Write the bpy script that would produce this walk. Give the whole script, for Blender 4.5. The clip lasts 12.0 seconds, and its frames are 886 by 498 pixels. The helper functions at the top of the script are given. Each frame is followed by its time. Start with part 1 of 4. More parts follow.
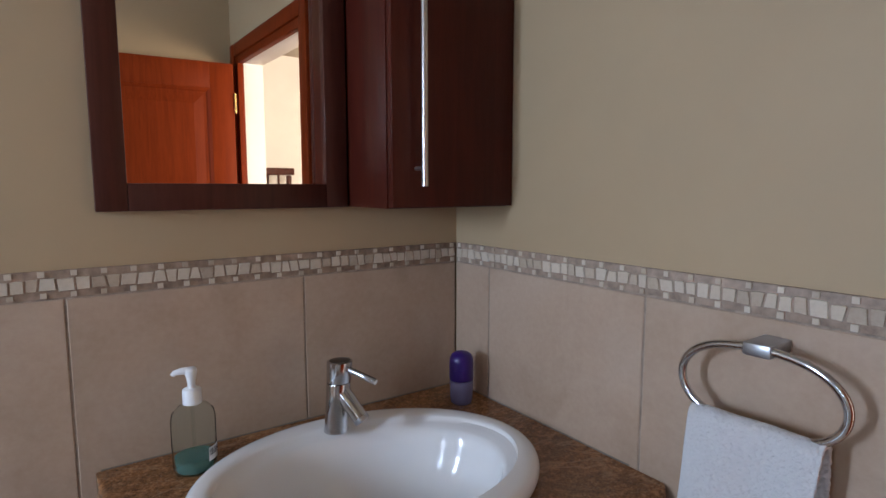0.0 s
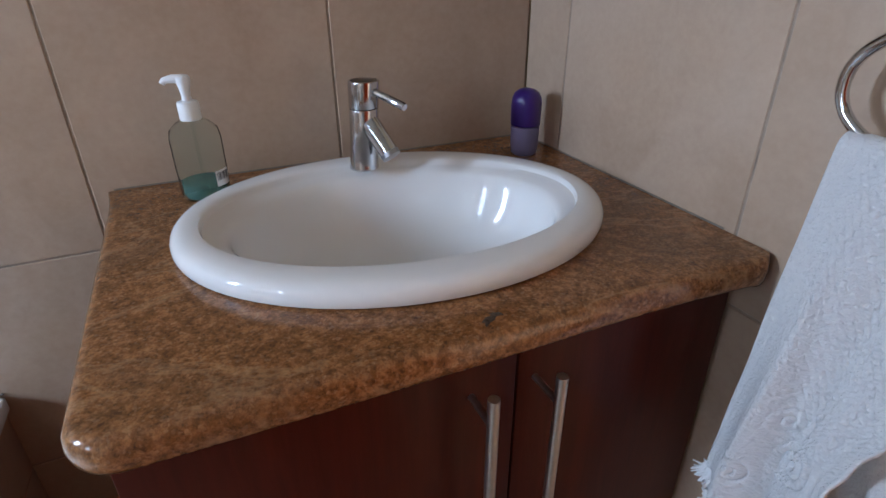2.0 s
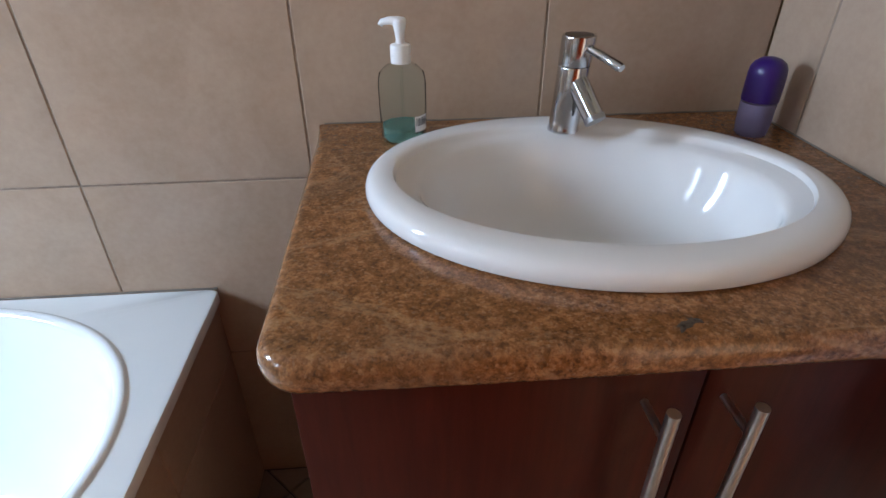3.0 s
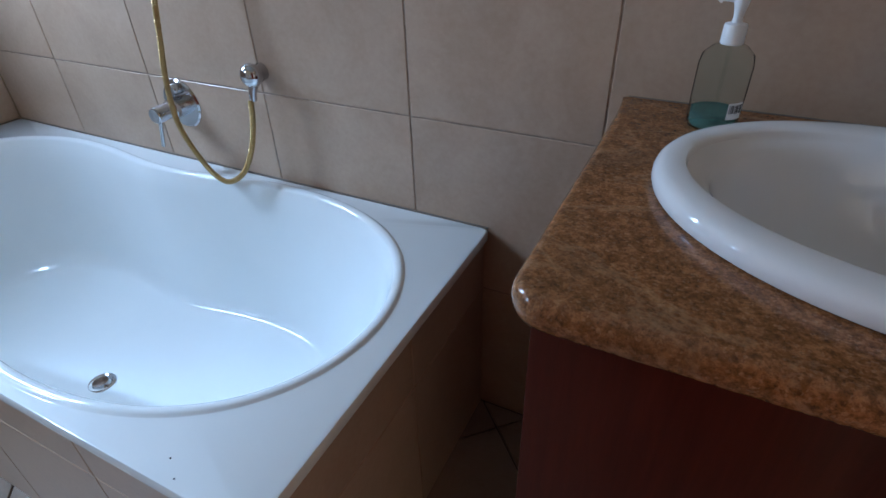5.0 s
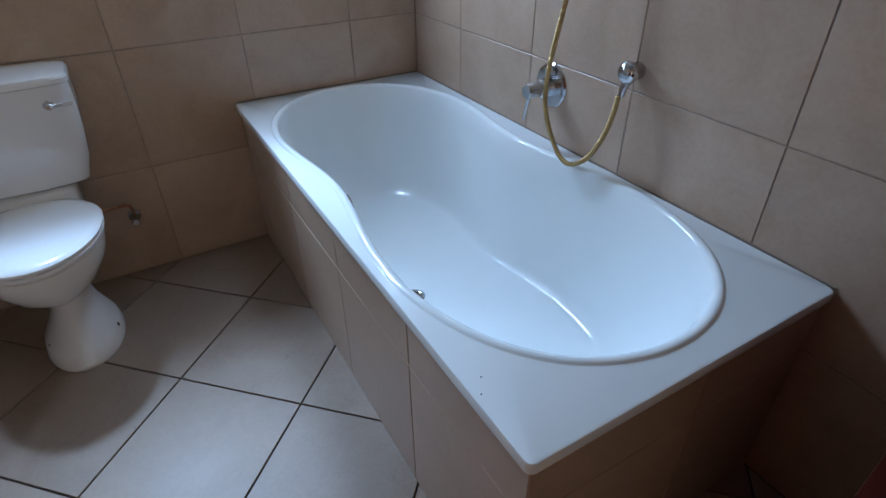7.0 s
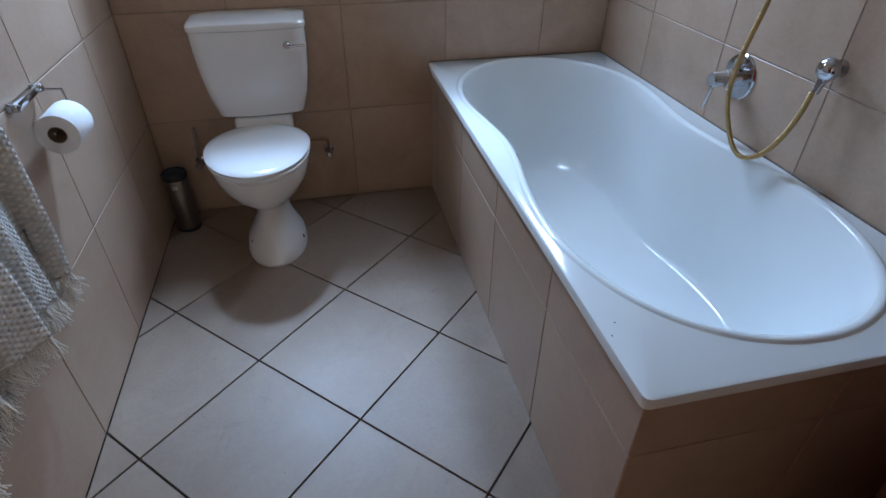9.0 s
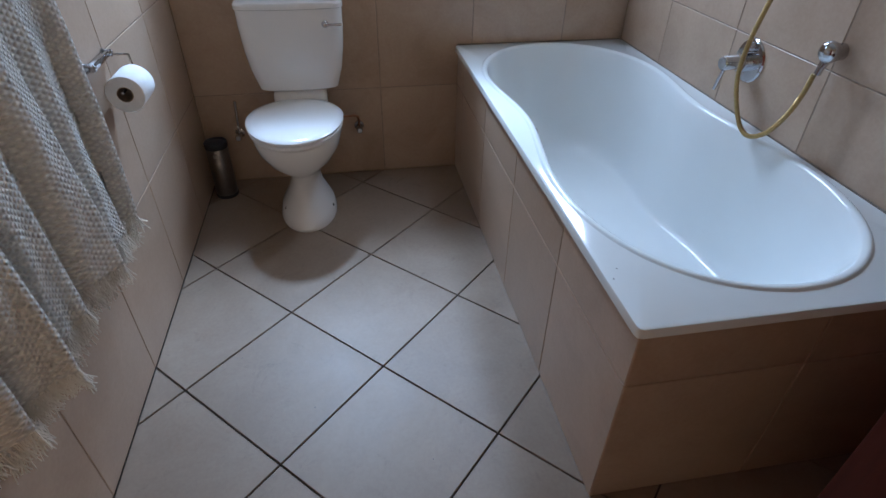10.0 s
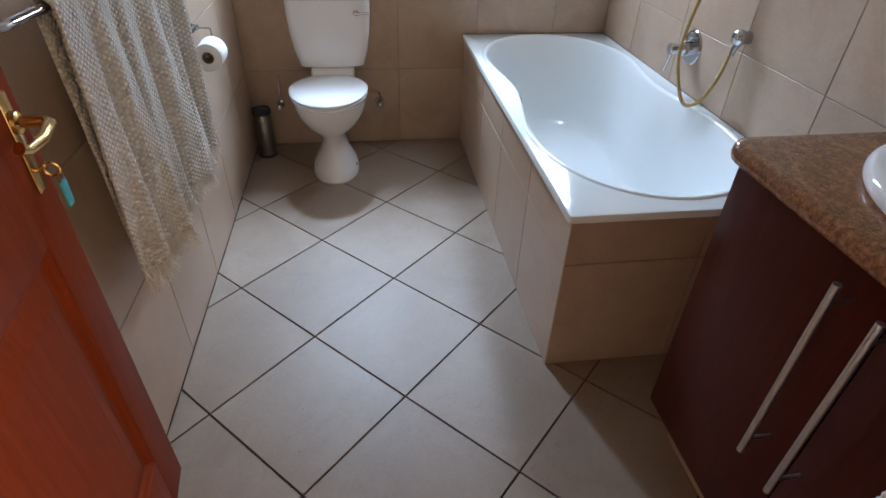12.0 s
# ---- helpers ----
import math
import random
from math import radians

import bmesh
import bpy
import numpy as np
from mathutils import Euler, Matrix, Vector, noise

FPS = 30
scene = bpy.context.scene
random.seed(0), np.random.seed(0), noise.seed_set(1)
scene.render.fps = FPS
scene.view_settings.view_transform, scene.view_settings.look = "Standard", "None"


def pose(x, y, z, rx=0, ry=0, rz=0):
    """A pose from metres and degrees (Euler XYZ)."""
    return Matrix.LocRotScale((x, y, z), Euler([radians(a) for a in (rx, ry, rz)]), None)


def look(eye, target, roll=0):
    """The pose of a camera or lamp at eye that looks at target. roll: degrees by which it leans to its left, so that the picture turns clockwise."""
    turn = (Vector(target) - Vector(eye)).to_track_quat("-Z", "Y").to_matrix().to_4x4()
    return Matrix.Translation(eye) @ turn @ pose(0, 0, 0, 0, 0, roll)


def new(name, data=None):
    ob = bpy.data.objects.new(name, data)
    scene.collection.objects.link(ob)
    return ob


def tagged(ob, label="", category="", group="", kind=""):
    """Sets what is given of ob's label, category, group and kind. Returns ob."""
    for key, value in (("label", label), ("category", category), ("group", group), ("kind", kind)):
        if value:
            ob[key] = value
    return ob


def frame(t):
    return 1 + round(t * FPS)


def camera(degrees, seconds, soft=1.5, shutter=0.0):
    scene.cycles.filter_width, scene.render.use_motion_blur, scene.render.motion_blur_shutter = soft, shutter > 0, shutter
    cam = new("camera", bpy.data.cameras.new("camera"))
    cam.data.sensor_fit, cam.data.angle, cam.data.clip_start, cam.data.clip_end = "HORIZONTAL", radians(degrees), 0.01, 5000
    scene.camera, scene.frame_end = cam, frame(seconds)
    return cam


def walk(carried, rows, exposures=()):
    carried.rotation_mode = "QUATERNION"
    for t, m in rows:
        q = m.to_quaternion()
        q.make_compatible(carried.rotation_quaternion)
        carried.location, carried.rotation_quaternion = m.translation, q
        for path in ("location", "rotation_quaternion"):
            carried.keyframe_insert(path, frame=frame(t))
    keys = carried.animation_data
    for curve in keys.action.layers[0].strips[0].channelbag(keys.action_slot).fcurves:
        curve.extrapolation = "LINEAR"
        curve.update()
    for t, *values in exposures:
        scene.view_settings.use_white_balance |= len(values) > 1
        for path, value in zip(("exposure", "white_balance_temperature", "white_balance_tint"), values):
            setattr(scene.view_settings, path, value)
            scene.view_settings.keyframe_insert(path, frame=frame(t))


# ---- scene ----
cam = camera(78.2, 12.0)
PATH = [
    (0, (0.7205, 0.1325, 1.387), (1.8625, 1.7595, 1.168), -0.05),
    (0.5, (0.752, 0.132, 1.3365), (1.8375, 1.765, 0.9425), 0.00),
    (1, (0.811, 0.172, 1.275), (1.815, 1.811, 0.721), -0.2),
    (1.5, (0.852, 0.213, 1.229), (1.745, 1.857, 0.522), -0.1),
    (2, (0.896, 0.241, 1.223), (1.618, 1.859, 0.294), -0.4),
    (2.5, (0.901, 0.278, 1.222), (1.349, 1.943, 0.209), -0.4),
    (3, (0.882, 0.283, 1.217), (1.011, 1.974, 0.156), -0.4),
    (3.5, (0.868, 0.283, 1.217), (0.756, 1.947, 0.113), -0.7),
    (5.5, (0.8845, 0.2165, 1.2335), (-0.078, 1.559, 0.1065), -1.75),
    (6, (0.8575, 0.1885, 1.2445), (-0.294, 1.374, 0.1195), -1.55),
    (6.5, (0.843, 0.1565, 1.2375), (-0.4845, 1.154, 0.123), -1.15),
    (7, (0.834, 0.113, 1.2485), (-0.596, 0.944, 0.124), -0.65),
    (7.5, (0.835, 0.101, 1.251), (-0.675, 0.77, 0.123), -0.5),
    (9.5, (1.037, -0.015, 1.261), (-0.543, 0.298, 0.076), 0.6),
    (10, (1.121, -0.028, 1.259), (-0.462, 0.261, 0.071), 0.9),
    (10.5, (1.249, -0.034, 1.263), (-0.338, 0.233, 0.076), 1.2),
    (11, (1.373, -0.043, 1.284), (-0.217, 0.213, 0.098), 1.6),
    (11.5, (1.488, -0.052, 1.298), (-0.103, 0.197, 0.112), 1.8),
    (12, (1.633, -0.063, 1.329), (0.035, 0.182, 0.151), 1.8),
]
EXPOSURES = [(0, -0.80, 5950, 16), (1, -0.76, 5850, 15), (2, -0.58, 5800, 14), (3, -0.40, 5950, 13), (3.5, -0.57, 5800, 12), (5.5, -1.37, 5250, 11), (7.5, -1.54, 5300, 11), (9.5, -1.54, 5450, 14), (10.5, -1.26, 5700, 14), (12, -0.92, 5950, 14)]
walk(cam, [(t, look(eye, target, roll)) for t, eye, target, roll in PATH], EXPOSURES)

# ---- light ----
world = bpy.data.worlds.new("sky")
scene.world = world
world.use_nodes = True
sky = world.node_tree.nodes.new("ShaderNodeTexSky")
sky.sky_type, sky.sun_disc, sky.sun_elevation, sky.sun_rotation = "NISHITA", False, radians(50), radians(200)
world.node_tree.links.new(sky.outputs[0], world.node_tree.nodes["Background"].inputs[0])
world.node_tree.nodes["Background"].inputs[1].default_value = 0.10


def area_light(name, m, sx, sy, power, colour):
    data = bpy.data.lights.new(name, "AREA")
    data.shape, data.size, data.size_y, data.energy, data.color = "RECTANGLE", sx, sy, power, colour
    ob = new(name, data)
    ob.matrix_world = m
    return ob


# lamps standing in for skylight, level and steep, at the two narrow bathroom windows (west wall), and an added lamp out
# of view that fills the room beyond the door
for y, low, y_high, z_high, high in ((-0.29, 11, -0.17, 2.16, 170), (0.745, 57, 0.715, 2.25, 13)):
    area_light("window_light", look((-1.252, y, 1.62), (0.0, y, 1.52)), 0.145, 0.58, low, (0.66, 0.82, 1.0))
    area_light("high_sky_light", look((-1.62, y_high, z_high), (-0.55, y_high, 0.0)), 0.11, 0.22, high, (0.60, 0.80, 1.0))
area_light("bedroom_fill_light", look((3.20, 2.53, 1.55), (3.0, 0.0, 1.3)), 1.9, 1.2, 330, (1.0, 0.80, 0.56))


# ---- materials ----
def material(name, rough=0.5, metal=0.0):
    m = bpy.data.materials.new(name)
    m.use_nodes = True
    b = m.node_tree.nodes["Principled BSDF"]
    b.inputs["Roughness"].default_value, b.inputs["Metallic"].default_value = rough, metal
    return m, m.node_tree.nodes, m.node_tree.links, b


def coords(nt, links, scale=(1, 1, 1), kind="Object"):
    c, mp = nt.new("ShaderNodeTexCoord"), nt.new("ShaderNodeMapping")
    mp.inputs["Scale"].default_value = scale
    links.new(c.outputs[kind], mp.inputs[0])
    return mp.outputs[0]


def noise_tex(nt, links, vec, scale, detail=4, rough=0.6, distort=0.0):
    n = nt.new("ShaderNodeTexNoise")
    n.inputs["Scale"].default_value, n.inputs["Detail"].default_value = scale, detail
    n.inputs["Roughness"].default_value, n.inputs["Distortion"].default_value = rough, distort
    links.new(vec, n.inputs["Vector"])
    return n.outputs["Fac"]


def ramp(nt, links, fac, stops):
    r = nt.new("ShaderNodeValToRGB")
    e = r.color_ramp.elements
    e[0].position, e[0].color = stops[0][0], (*stops[0][1], 1)
    e[1].position, e[1].color = stops[-1][0], (*stops[-1][1], 1)
    for p, c in stops[1:-1]:
        e.new(p).color = (*c, 1)
    links.new(fac, r.inputs[0])
    return r.outputs[0]


def mix(nt, links, fac, a, b, mode="MIX"):
    m = nt.new("ShaderNodeMix")
    m.data_type, m.blend_type = "RGBA", mode
    for sock, v in ((m.inputs[0], fac), (m.inputs[6], a), (m.inputs[7], b)):
        if isinstance(v, (int, float)):
            sock.default_value = v
        elif isinstance(v, tuple):
            sock.default_value = (*v, 1)
        else:
            links.new(v, sock)
    return m.outputs[2]


def bump(nt, links, b, height, strength, distance=0.002):
    n = nt.new("ShaderNodeBump")
    n.inputs["Strength"].default_value, n.inputs["Distance"].default_value = strength, distance
    links.new(height, n.inputs["Height"])
    links.new(n.outputs[0], b.inputs["Normal"])


def plain(name, colour, rough=0.5, metal=0.0, grain=0.06, scale=40, bumpy=0.0):
    m, nt, links, b = material(name, rough, metal)
    v = coords(nt, links)
    f = noise_tex(nt, links, v, scale)
    lo, hi = tuple(c * (1 - grain) for c in colour), tuple(min(1, c * (1 + grain)) for c in colour)
    links.new(ramp(nt, links, f, [(0.3, lo), (0.7, hi)]), b.inputs["Base Color"])
    if bumpy:
        bump(nt, links, b, f, bumpy)
    return m


def tile_material(name, tones, rough, speck=0.0):
    m, nt, links, b = material(name, rough)
    v = coords(nt, links)
    info = nt.new("ShaderNodeObjectInfo")
    add = nt.new("ShaderNodeVectorMath")
    add.operation = "ADD"
    sc = nt.new("ShaderNodeMath")
    sc.operation = "MULTIPLY"
    sc.inputs[1].default_value = 37.0
    links.new(info.outputs["Random"], sc.inputs[0])
    links.new(v, add.inputs[0])
    links.new(sc.outputs[0], add.inputs[1])
    big = noise_tex(nt, links, add.outputs[0], 5.0, 6, 0.62, 0.6)
    fine = noise_tex(nt, links, add.outputs[0], 90, 3, 0.6)
    col = ramp(nt, links, big, [(0.28, tones[0]), (0.5, tones[1]), (0.74, tones[2])])
    col = mix(nt, links, 0.25, col, ramp(nt, links, fine, [(0.3, tones[0]), (0.7, tones[2])]))
    if speck:
        worn = noise_tex(nt, links, add.outputs[0], 9.0, 9, 0.78, 1.6)
        col = mix(nt, links, ramp(nt, links, worn, [(0.57, (0, 0, 0)), (0.66, (speck, speck, speck))]), col, tuple(0.62 * c for c in tones[0]))
    shade = nt.new("ShaderNodeMapRange")
    shade.inputs[3].default_value, shade.inputs[4].default_value = 0.95, 1.04
    links.new(info.outputs["Random"], shade.inputs[0])
    tint = nt.new("ShaderNodeVectorMath")
    tint.operation = "SCALE"
    links.new(col, tint.inputs[0])
    links.new(shade.outputs[0], tint.inputs["Scale"])
    links.new(tint.outputs[0], b.inputs["Base Color"])
    r = nt.new("ShaderNodeMapRange")
    r.inputs[3].default_value, r.inputs[4].default_value = rough - 0.13, rough + 0.1
    links.new(big, r.inputs[0])
    links.new(r.outputs[0], b.inputs["Roughness"])
    bump(nt, links, b, big, 0.12, 0.003)
    return m


WALL_TILE = tile_material("wall_tile_glaze", [(0.385, 0.270, 0.185), (0.455, 0.332, 0.238), (0.515, 0.390, 0.290)], 0.36)
FLOOR_TILE = tile_material("floor_tile_glaze", [(0.222, 0.155, 0.105), (0.266, 0.192, 0.136), (0.312, 0.235, 0.173)], 0.48, 0.3)
GROUT = plain("grout", (0.33, 0.26, 0.205), 0.9, grain=0.25, scale=60, bumpy=0.3)
GROUT_FLOOR = plain("floor_grout", (0.075, 0.062, 0.052), 0.9, grain=0.35, scale=30, bumpy=0.3)
PAINT = plain("beige_wall_paint", (0.44, 0.322, 0.187), 0.6, grain=0.03, scale=3.5, bumpy=0.02)
CEILING = plain("ceiling_paint", (0.46, 0.41, 0.34), 0.8, grain=0.02, scale=8)
PORCELAIN = plain("white_porcelain", (0.83, 0.82, 0.80), 0.08, grain=0.01, scale=6)
ACRYLIC = plain("white_acrylic", (0.80, 0.835, 0.835), 0.10, grain=0.012, scale=5)
SEAT = plain("white_plastic_seat", (0.87, 0.87, 0.87), 0.16, grain=0.01, scale=6)
CHROME = plain("chrome", (0.55, 0.55, 0.565), 0.12, 1.0, grain=0.03, scale=20)
DARKCHROME = plain("dulled_chrome", (0.16, 0.145, 0.13), 0.35, 1.0, grain=0.1, scale=60)
SATIN = plain("brushed_steel", (0.58, 0.56, 0.53), 0.32, 1.0, grain=0.08, scale=90)
# brushed steel for the bin, its colour lowered for the shady corner
BINSTEEL = plain("shaded_brushed_steel", (0.27, 0.255, 0.235), 0.34, 1.0, grain=0.1, scale=90)
GREYMETAL = plain("satin_grey_metal", (0.42, 0.43, 0.45), 0.35, 1.0, grain=0.05, scale=60)
BRASS = plain("polished_brass", (0.66, 0.44, 0.16), 0.22, 1.0, grain=0.1, scale=60)
GOLDHOSE = plain("gold_hose_metal", (0.42, 0.30, 0.13), 0.34, 1.0, grain=0.12, scale=80)
WHITE_PLASTIC = plain("white_plastic", (0.82, 0.82, 0.81), 0.35, grain=0.01)
PURPLE = plain("purple_plastic", (0.040, 0.013, 0.155), 0.28, grain=0.06, scale=20)
TURQUOISE = plain("turquoise_plastic", (0.06, 0.36, 0.42), 0.35, grain=0.05)
PAPER = plain("white_tissue_paper", (0.82, 0.82, 0.82), 0.9, grain=0.04, scale=70, bumpy=0.4)
CARD = plain("brown_cardboard", (0.28, 0.20, 0.13), 0.85, grain=0.12)
DARK = plain("dark_shadow_gap", (0.02, 0.015, 0.012), 0.8, grain=0.2)
BLACK = plain("black_print", (0.03, 0.03, 0.035), 0.6)
DARKSTONE = plain("dark_mineral", (0.075, 0.052, 0.036), 0.25, grain=0.5, scale=220)
COPPER = plain("dull_copper_pipe", (0.33, 0.17, 0.10), 0.42, 0.9, grain=0.25, scale=30)
SILICONE = plain("sealant", (0.20, 0.165, 0.13), 0.6, grain=0.25, scale=30)
WHITEFRAME = plain("white_window_paint", (0.78, 0.77, 0.73), 0.4, grain=0.02)
BEDROOM = plain("bedroom_cream_paint", (0.84, 0.825, 0.80), 0.7, grain=0.03, scale=4)


def wood(name, dark, light, rough, stretch=(18, 18, 1.2)):
    m, nt, links, b = material(name, rough)
    v = coords(nt, links, stretch)
    f = noise_tex(nt, links, v, 3.0, 6, 0.6, 0.8)
    g = noise_tex(nt, links, v, 14.0, 3, 0.6)
    col = ramp(nt, links, f, [(0.3, dark), (0.72, light)])
    col = mix(nt, links, 0.25, col, ramp(nt, links, g, [(0.35, dark), (0.7, light)]))
    links.new(col, b.inputs["Base Color"])
    bump(nt, links, b, g, 0.06, 0.001)
    b.inputs["Specular IOR Level"].default_value = 0.2
    b.inputs["Coat Weight"].default_value = 0.03
    b.inputs["Coat Roughness"].default_value = 0.2
    return m


CABINET = wood("dark_mahogany_veneer", (0.046, 0.0082, 0.0046), (0.078, 0.0138, 0.0072), 0.34)
CABINET.node_tree.nodes["Principled BSDF"].inputs["Specular IOR Level"].default_value = 0.16
FRAMEWOOD = wood("dark_stained_frame_wood", (0.05, 0.015, 0.010), (0.085, 0.025, 0.016), 0.34)
DOORWOOD = wood("red_meranti_wood", (0.140, 0.0180, 0.0030), (0.215, 0.034, 0.0054), 0.5)
DOORWOOD.node_tree.nodes["Principled BSDF"].inputs["Specular IOR Level"].default_value = 0.08
DOORWOOD.node_tree.nodes["Principled BSDF"].inputs["Coat Weight"].default_value = 0.0


def granite():
    m, nt, links, b = material("brown_granite", 0.17)
    v = coords(nt, links)
    drift = nt.new("ShaderNodeMapping")
    drift.inputs["Rotation"].default_value, drift.inputs["Scale"].default_value = (0, 0, radians(-14)), (0.75, 1.15, 1.0)
    links.new(v, drift.inputs[0])
    d = drift.outputs[0]
    big = noise_tex(nt, links, d, 6, 5, 0.62, 0.9)
    mid = noise_tex(nt, links, v, 90, 6, 0.78)
    fine = noise_tex(nt, links, v, 260, 4, 0.75)
    vo = nt.new("ShaderNodeTexVoronoi")
    vo.inputs["Scale"].default_value = 330
    links.new(v, vo.inputs["Vector"])
    cell = nt.new("ShaderNodeSeparateColor")
    links.new(vo.outputs["Color"], cell.inputs[0])
    base = ramp(nt, links, big, [(0.28, (0.125, 0.055, 0.026)), (0.45, (0.205, 0.082, 0.026)), (0.60, (0.285, 0.112, 0.034)), (0.78, (0.36, 0.175, 0.075))])
    speck = ramp(nt, links, cell.outputs[0], [(0.10, (0.022, 0.013, 0.009)), (0.30, (0.19, 0.074, 0.024)), (0.8, (0.38, 0.150, 0.043)), (0.97, (0.56, 0.34, 0.19))])
    col = mix(nt, links, 0.42, base, speck)
    col = mix(nt, links, 0.48, col, ramp(nt, links, mid, [(0.36, (0.030, 0.017, 0.010)), (0.48, (0.20, 0.082, 0.026)), (0.62, (0.52, 0.25, 0.10))]))
    col = mix(nt, links, ramp(nt, links, fine, [(0.56, (0, 0, 0)), (0.68, (0.6, 0.6, 0.6))]), col, (0.030, 0.018, 0.012))
    cloud = noise_tex(nt, links, d, 4.2, 5, 0.6, 1.0)
    col = mix(nt, links, ramp(nt, links, cloud, [(0.50, (0, 0, 0)), (0.70, (0.45, 0.45, 0.45))]), col, (0.10, 0.062, 0.038))
    vein = noise_tex(nt, links, coords(nt, links, (0.8, 1.9, 1.0)), 2.6, 9, 0.62, 0.9)
    band = ramp(nt, links, vein, [(0.50, (0, 0, 0)), (0.520, (0.4, 0.4, 0.4)), (0.54, (0, 0, 0))])
    col = mix(nt, links, band, col, (0.46, 0.27, 0.14))
    links.new(col, b.inputs["Base Color"])
    bump(nt, links, b, mid, 0.04, 0.001)
    return m


GRANITE = granite()


def border_stone():
    m, nt, links, b = material("tumbled_cream_stone", 0.55)
    v = coords(nt, links, kind="Object")
    info = nt.new("ShaderNodeObjectInfo")
    f = noise_tex(nt, links, v, 120, 4)
    a = ramp(nt, links, info.outputs["Random"], [(0.0, (0.38, 0.29, 0.21)), (0.16, (0.44, 0.345, 0.25)), (0.30, (0.56, 0.465, 0.355)), (1.0, (0.66, 0.58, 0.47))])
    links.new(mix(nt, links, 0.3, a, ramp(nt, links, f, [(0.3, (0.40, 0.32, 0.23)), (0.7, (0.66, 0.58, 0.46))])), b.inputs["Base Color"])
    bump(nt, links, b, f, 0.3)
    return m


STONE = border_stone()
BORDER_BED = plain("brown_border_strip", (0.34, 0.25, 0.185), 0.6, grain=0.35, scale=45, bumpy=0.2)


def cloth(name, colour, scale, rough=0.95, waffle=True):
    m, nt, links, b = material(name, rough)
    v = coords(nt, links, kind="UV")
    f = noise_tex(nt, links, v, 900, 2)
    if waffle:
        turned = nt.new("ShaderNodeMapping")
        turned.inputs["Rotation"].default_value = (0, 0, radians(45))
        links.new(v, turned.inputs[0])
        v = turned.outputs[0]
    if waffle:
        ch = nt.new("ShaderNodeTexWave")
        ch.wave_type, ch.bands_direction, ch.wave_profile = "BANDS", "X", "SIN"
        ch.inputs["Scale"].default_value = scale
        links.new(v, ch.inputs[0])
        cv = nt.new("ShaderNodeTexWave")
        cv.wave_type, cv.bands_direction, cv.wave_profile = "BANDS", "Y", "SIN"
        cv.inputs["Scale"].default_value = scale
        links.new(v, cv.inputs[0])
        mul = nt.new("ShaderNodeMath")
        mul.operation = "MULTIPLY"
        links.new(ch.outputs["Fac"], mul.inputs[0])
        links.new(cv.outputs["Fac"], mul.inputs[1])
        h = mul.outputs[0]
    else:
        h = noise_tex(nt, links, v, scale, 4, 0.7)
    # hollows of the weave get a darker tint: their shade is put into the colour
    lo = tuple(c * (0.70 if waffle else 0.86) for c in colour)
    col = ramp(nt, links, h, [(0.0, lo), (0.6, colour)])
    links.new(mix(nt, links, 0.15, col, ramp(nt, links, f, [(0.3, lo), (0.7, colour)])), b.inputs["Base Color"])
    bump(nt, links, b, h, 1.0, 0.006 if waffle else 0.007)
    b.inputs["Sheen Weight"].default_value = 0.3
    return m


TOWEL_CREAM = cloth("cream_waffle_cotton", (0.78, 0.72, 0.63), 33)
TOWEL_WHITE = cloth("white_cotton_terry", (0.85, 0.85, 0.85), 170, waffle=False)
FRINGE_CREAM = plain("cream_fringe", (0.68, 0.62, 0.53), 0.95)
FRINGE_WHITE = plain("white_fringe", (0.82, 0.82, 0.82), 0.95)


def glassy(name, colour, rough=0.03, ior=1.45):
    m, nt, links, b = material(name, rough)
    b.inputs["Base Color"].default_value = (*colour, 1)
    b.inputs["Transmission Weight"].default_value = 1.0
    b.inputs["IOR"].default_value = ior
    return m


BOTTLE, _nt, _links, _b = material("clear_plastic", 0.06)
_mx, _tr, _lw, _gl = _nt.new("ShaderNodeMixShader"), _nt.new("ShaderNodeBsdfTransparent"), _nt.new("ShaderNodeLayerWeight"), _nt.new("ShaderNodeBsdfGlossy")
_tr.inputs[0].default_value = (0.955, 0.98, 0.975, 1)
_lw.inputs["Blend"].default_value = 0.035
_gl.inputs["Roughness"].default_value = 0.06
_links.new(_lw.outputs["Fresnel"], _mx.inputs[0])
_links.new(_tr.outputs[0], _mx.inputs[1])
_links.new(_gl.outputs[0], _mx.inputs[2])
_links.new(_mx.outputs[0], _nt["Material Output"].inputs["Surface"])
SOAP = glassy("teal_liquid_soap", (0.28, 0.50, 0.46), 0.1, 1.12)
SOAP.node_tree.nodes["Principled BSDF"].inputs["Transmission Weight"].default_value = 0.75
FROSTED = glassy("frosted_lilac_plastic", (0.42, 0.41, 0.70), 0.4, 1.3)
FROSTED.node_tree.nodes["Principled BSDF"].inputs["Transmission Weight"].default_value = 0.78
PANE = glassy("window_glass", (0.97, 0.98, 0.98), 0.0, 1.05)
MIRROR = material("mirror_silver", 0.01, 1.0)[0]
MIRROR.node_tree.nodes["Principled BSDF"].inputs["Base Color"].default_value = (0.90, 0.90, 0.88, 1)


# ---- mesh helpers ----
def ob_of(name, bm, mat, parent=None, smooth=True, label=""):
    me = bpy.data.meshes.new(name)
    bm.normal_update()
    bm.to_mesh(me)
    bm.free()
    me.materials.append(mat)
    if smooth:
        me.polygons.foreach_set("use_smooth", [True] * len(me.polygons))
        me.set_sharp_from_angle(angle=radians(38))
    ob = new(name, me)
    ob.parent = parent
    if label:
        tagged(ob, label)
    return ob


def part(name, bm, mat, parent, label="", smooth=True):
    return ob_of(name, bm, mat, parent, smooth, label)


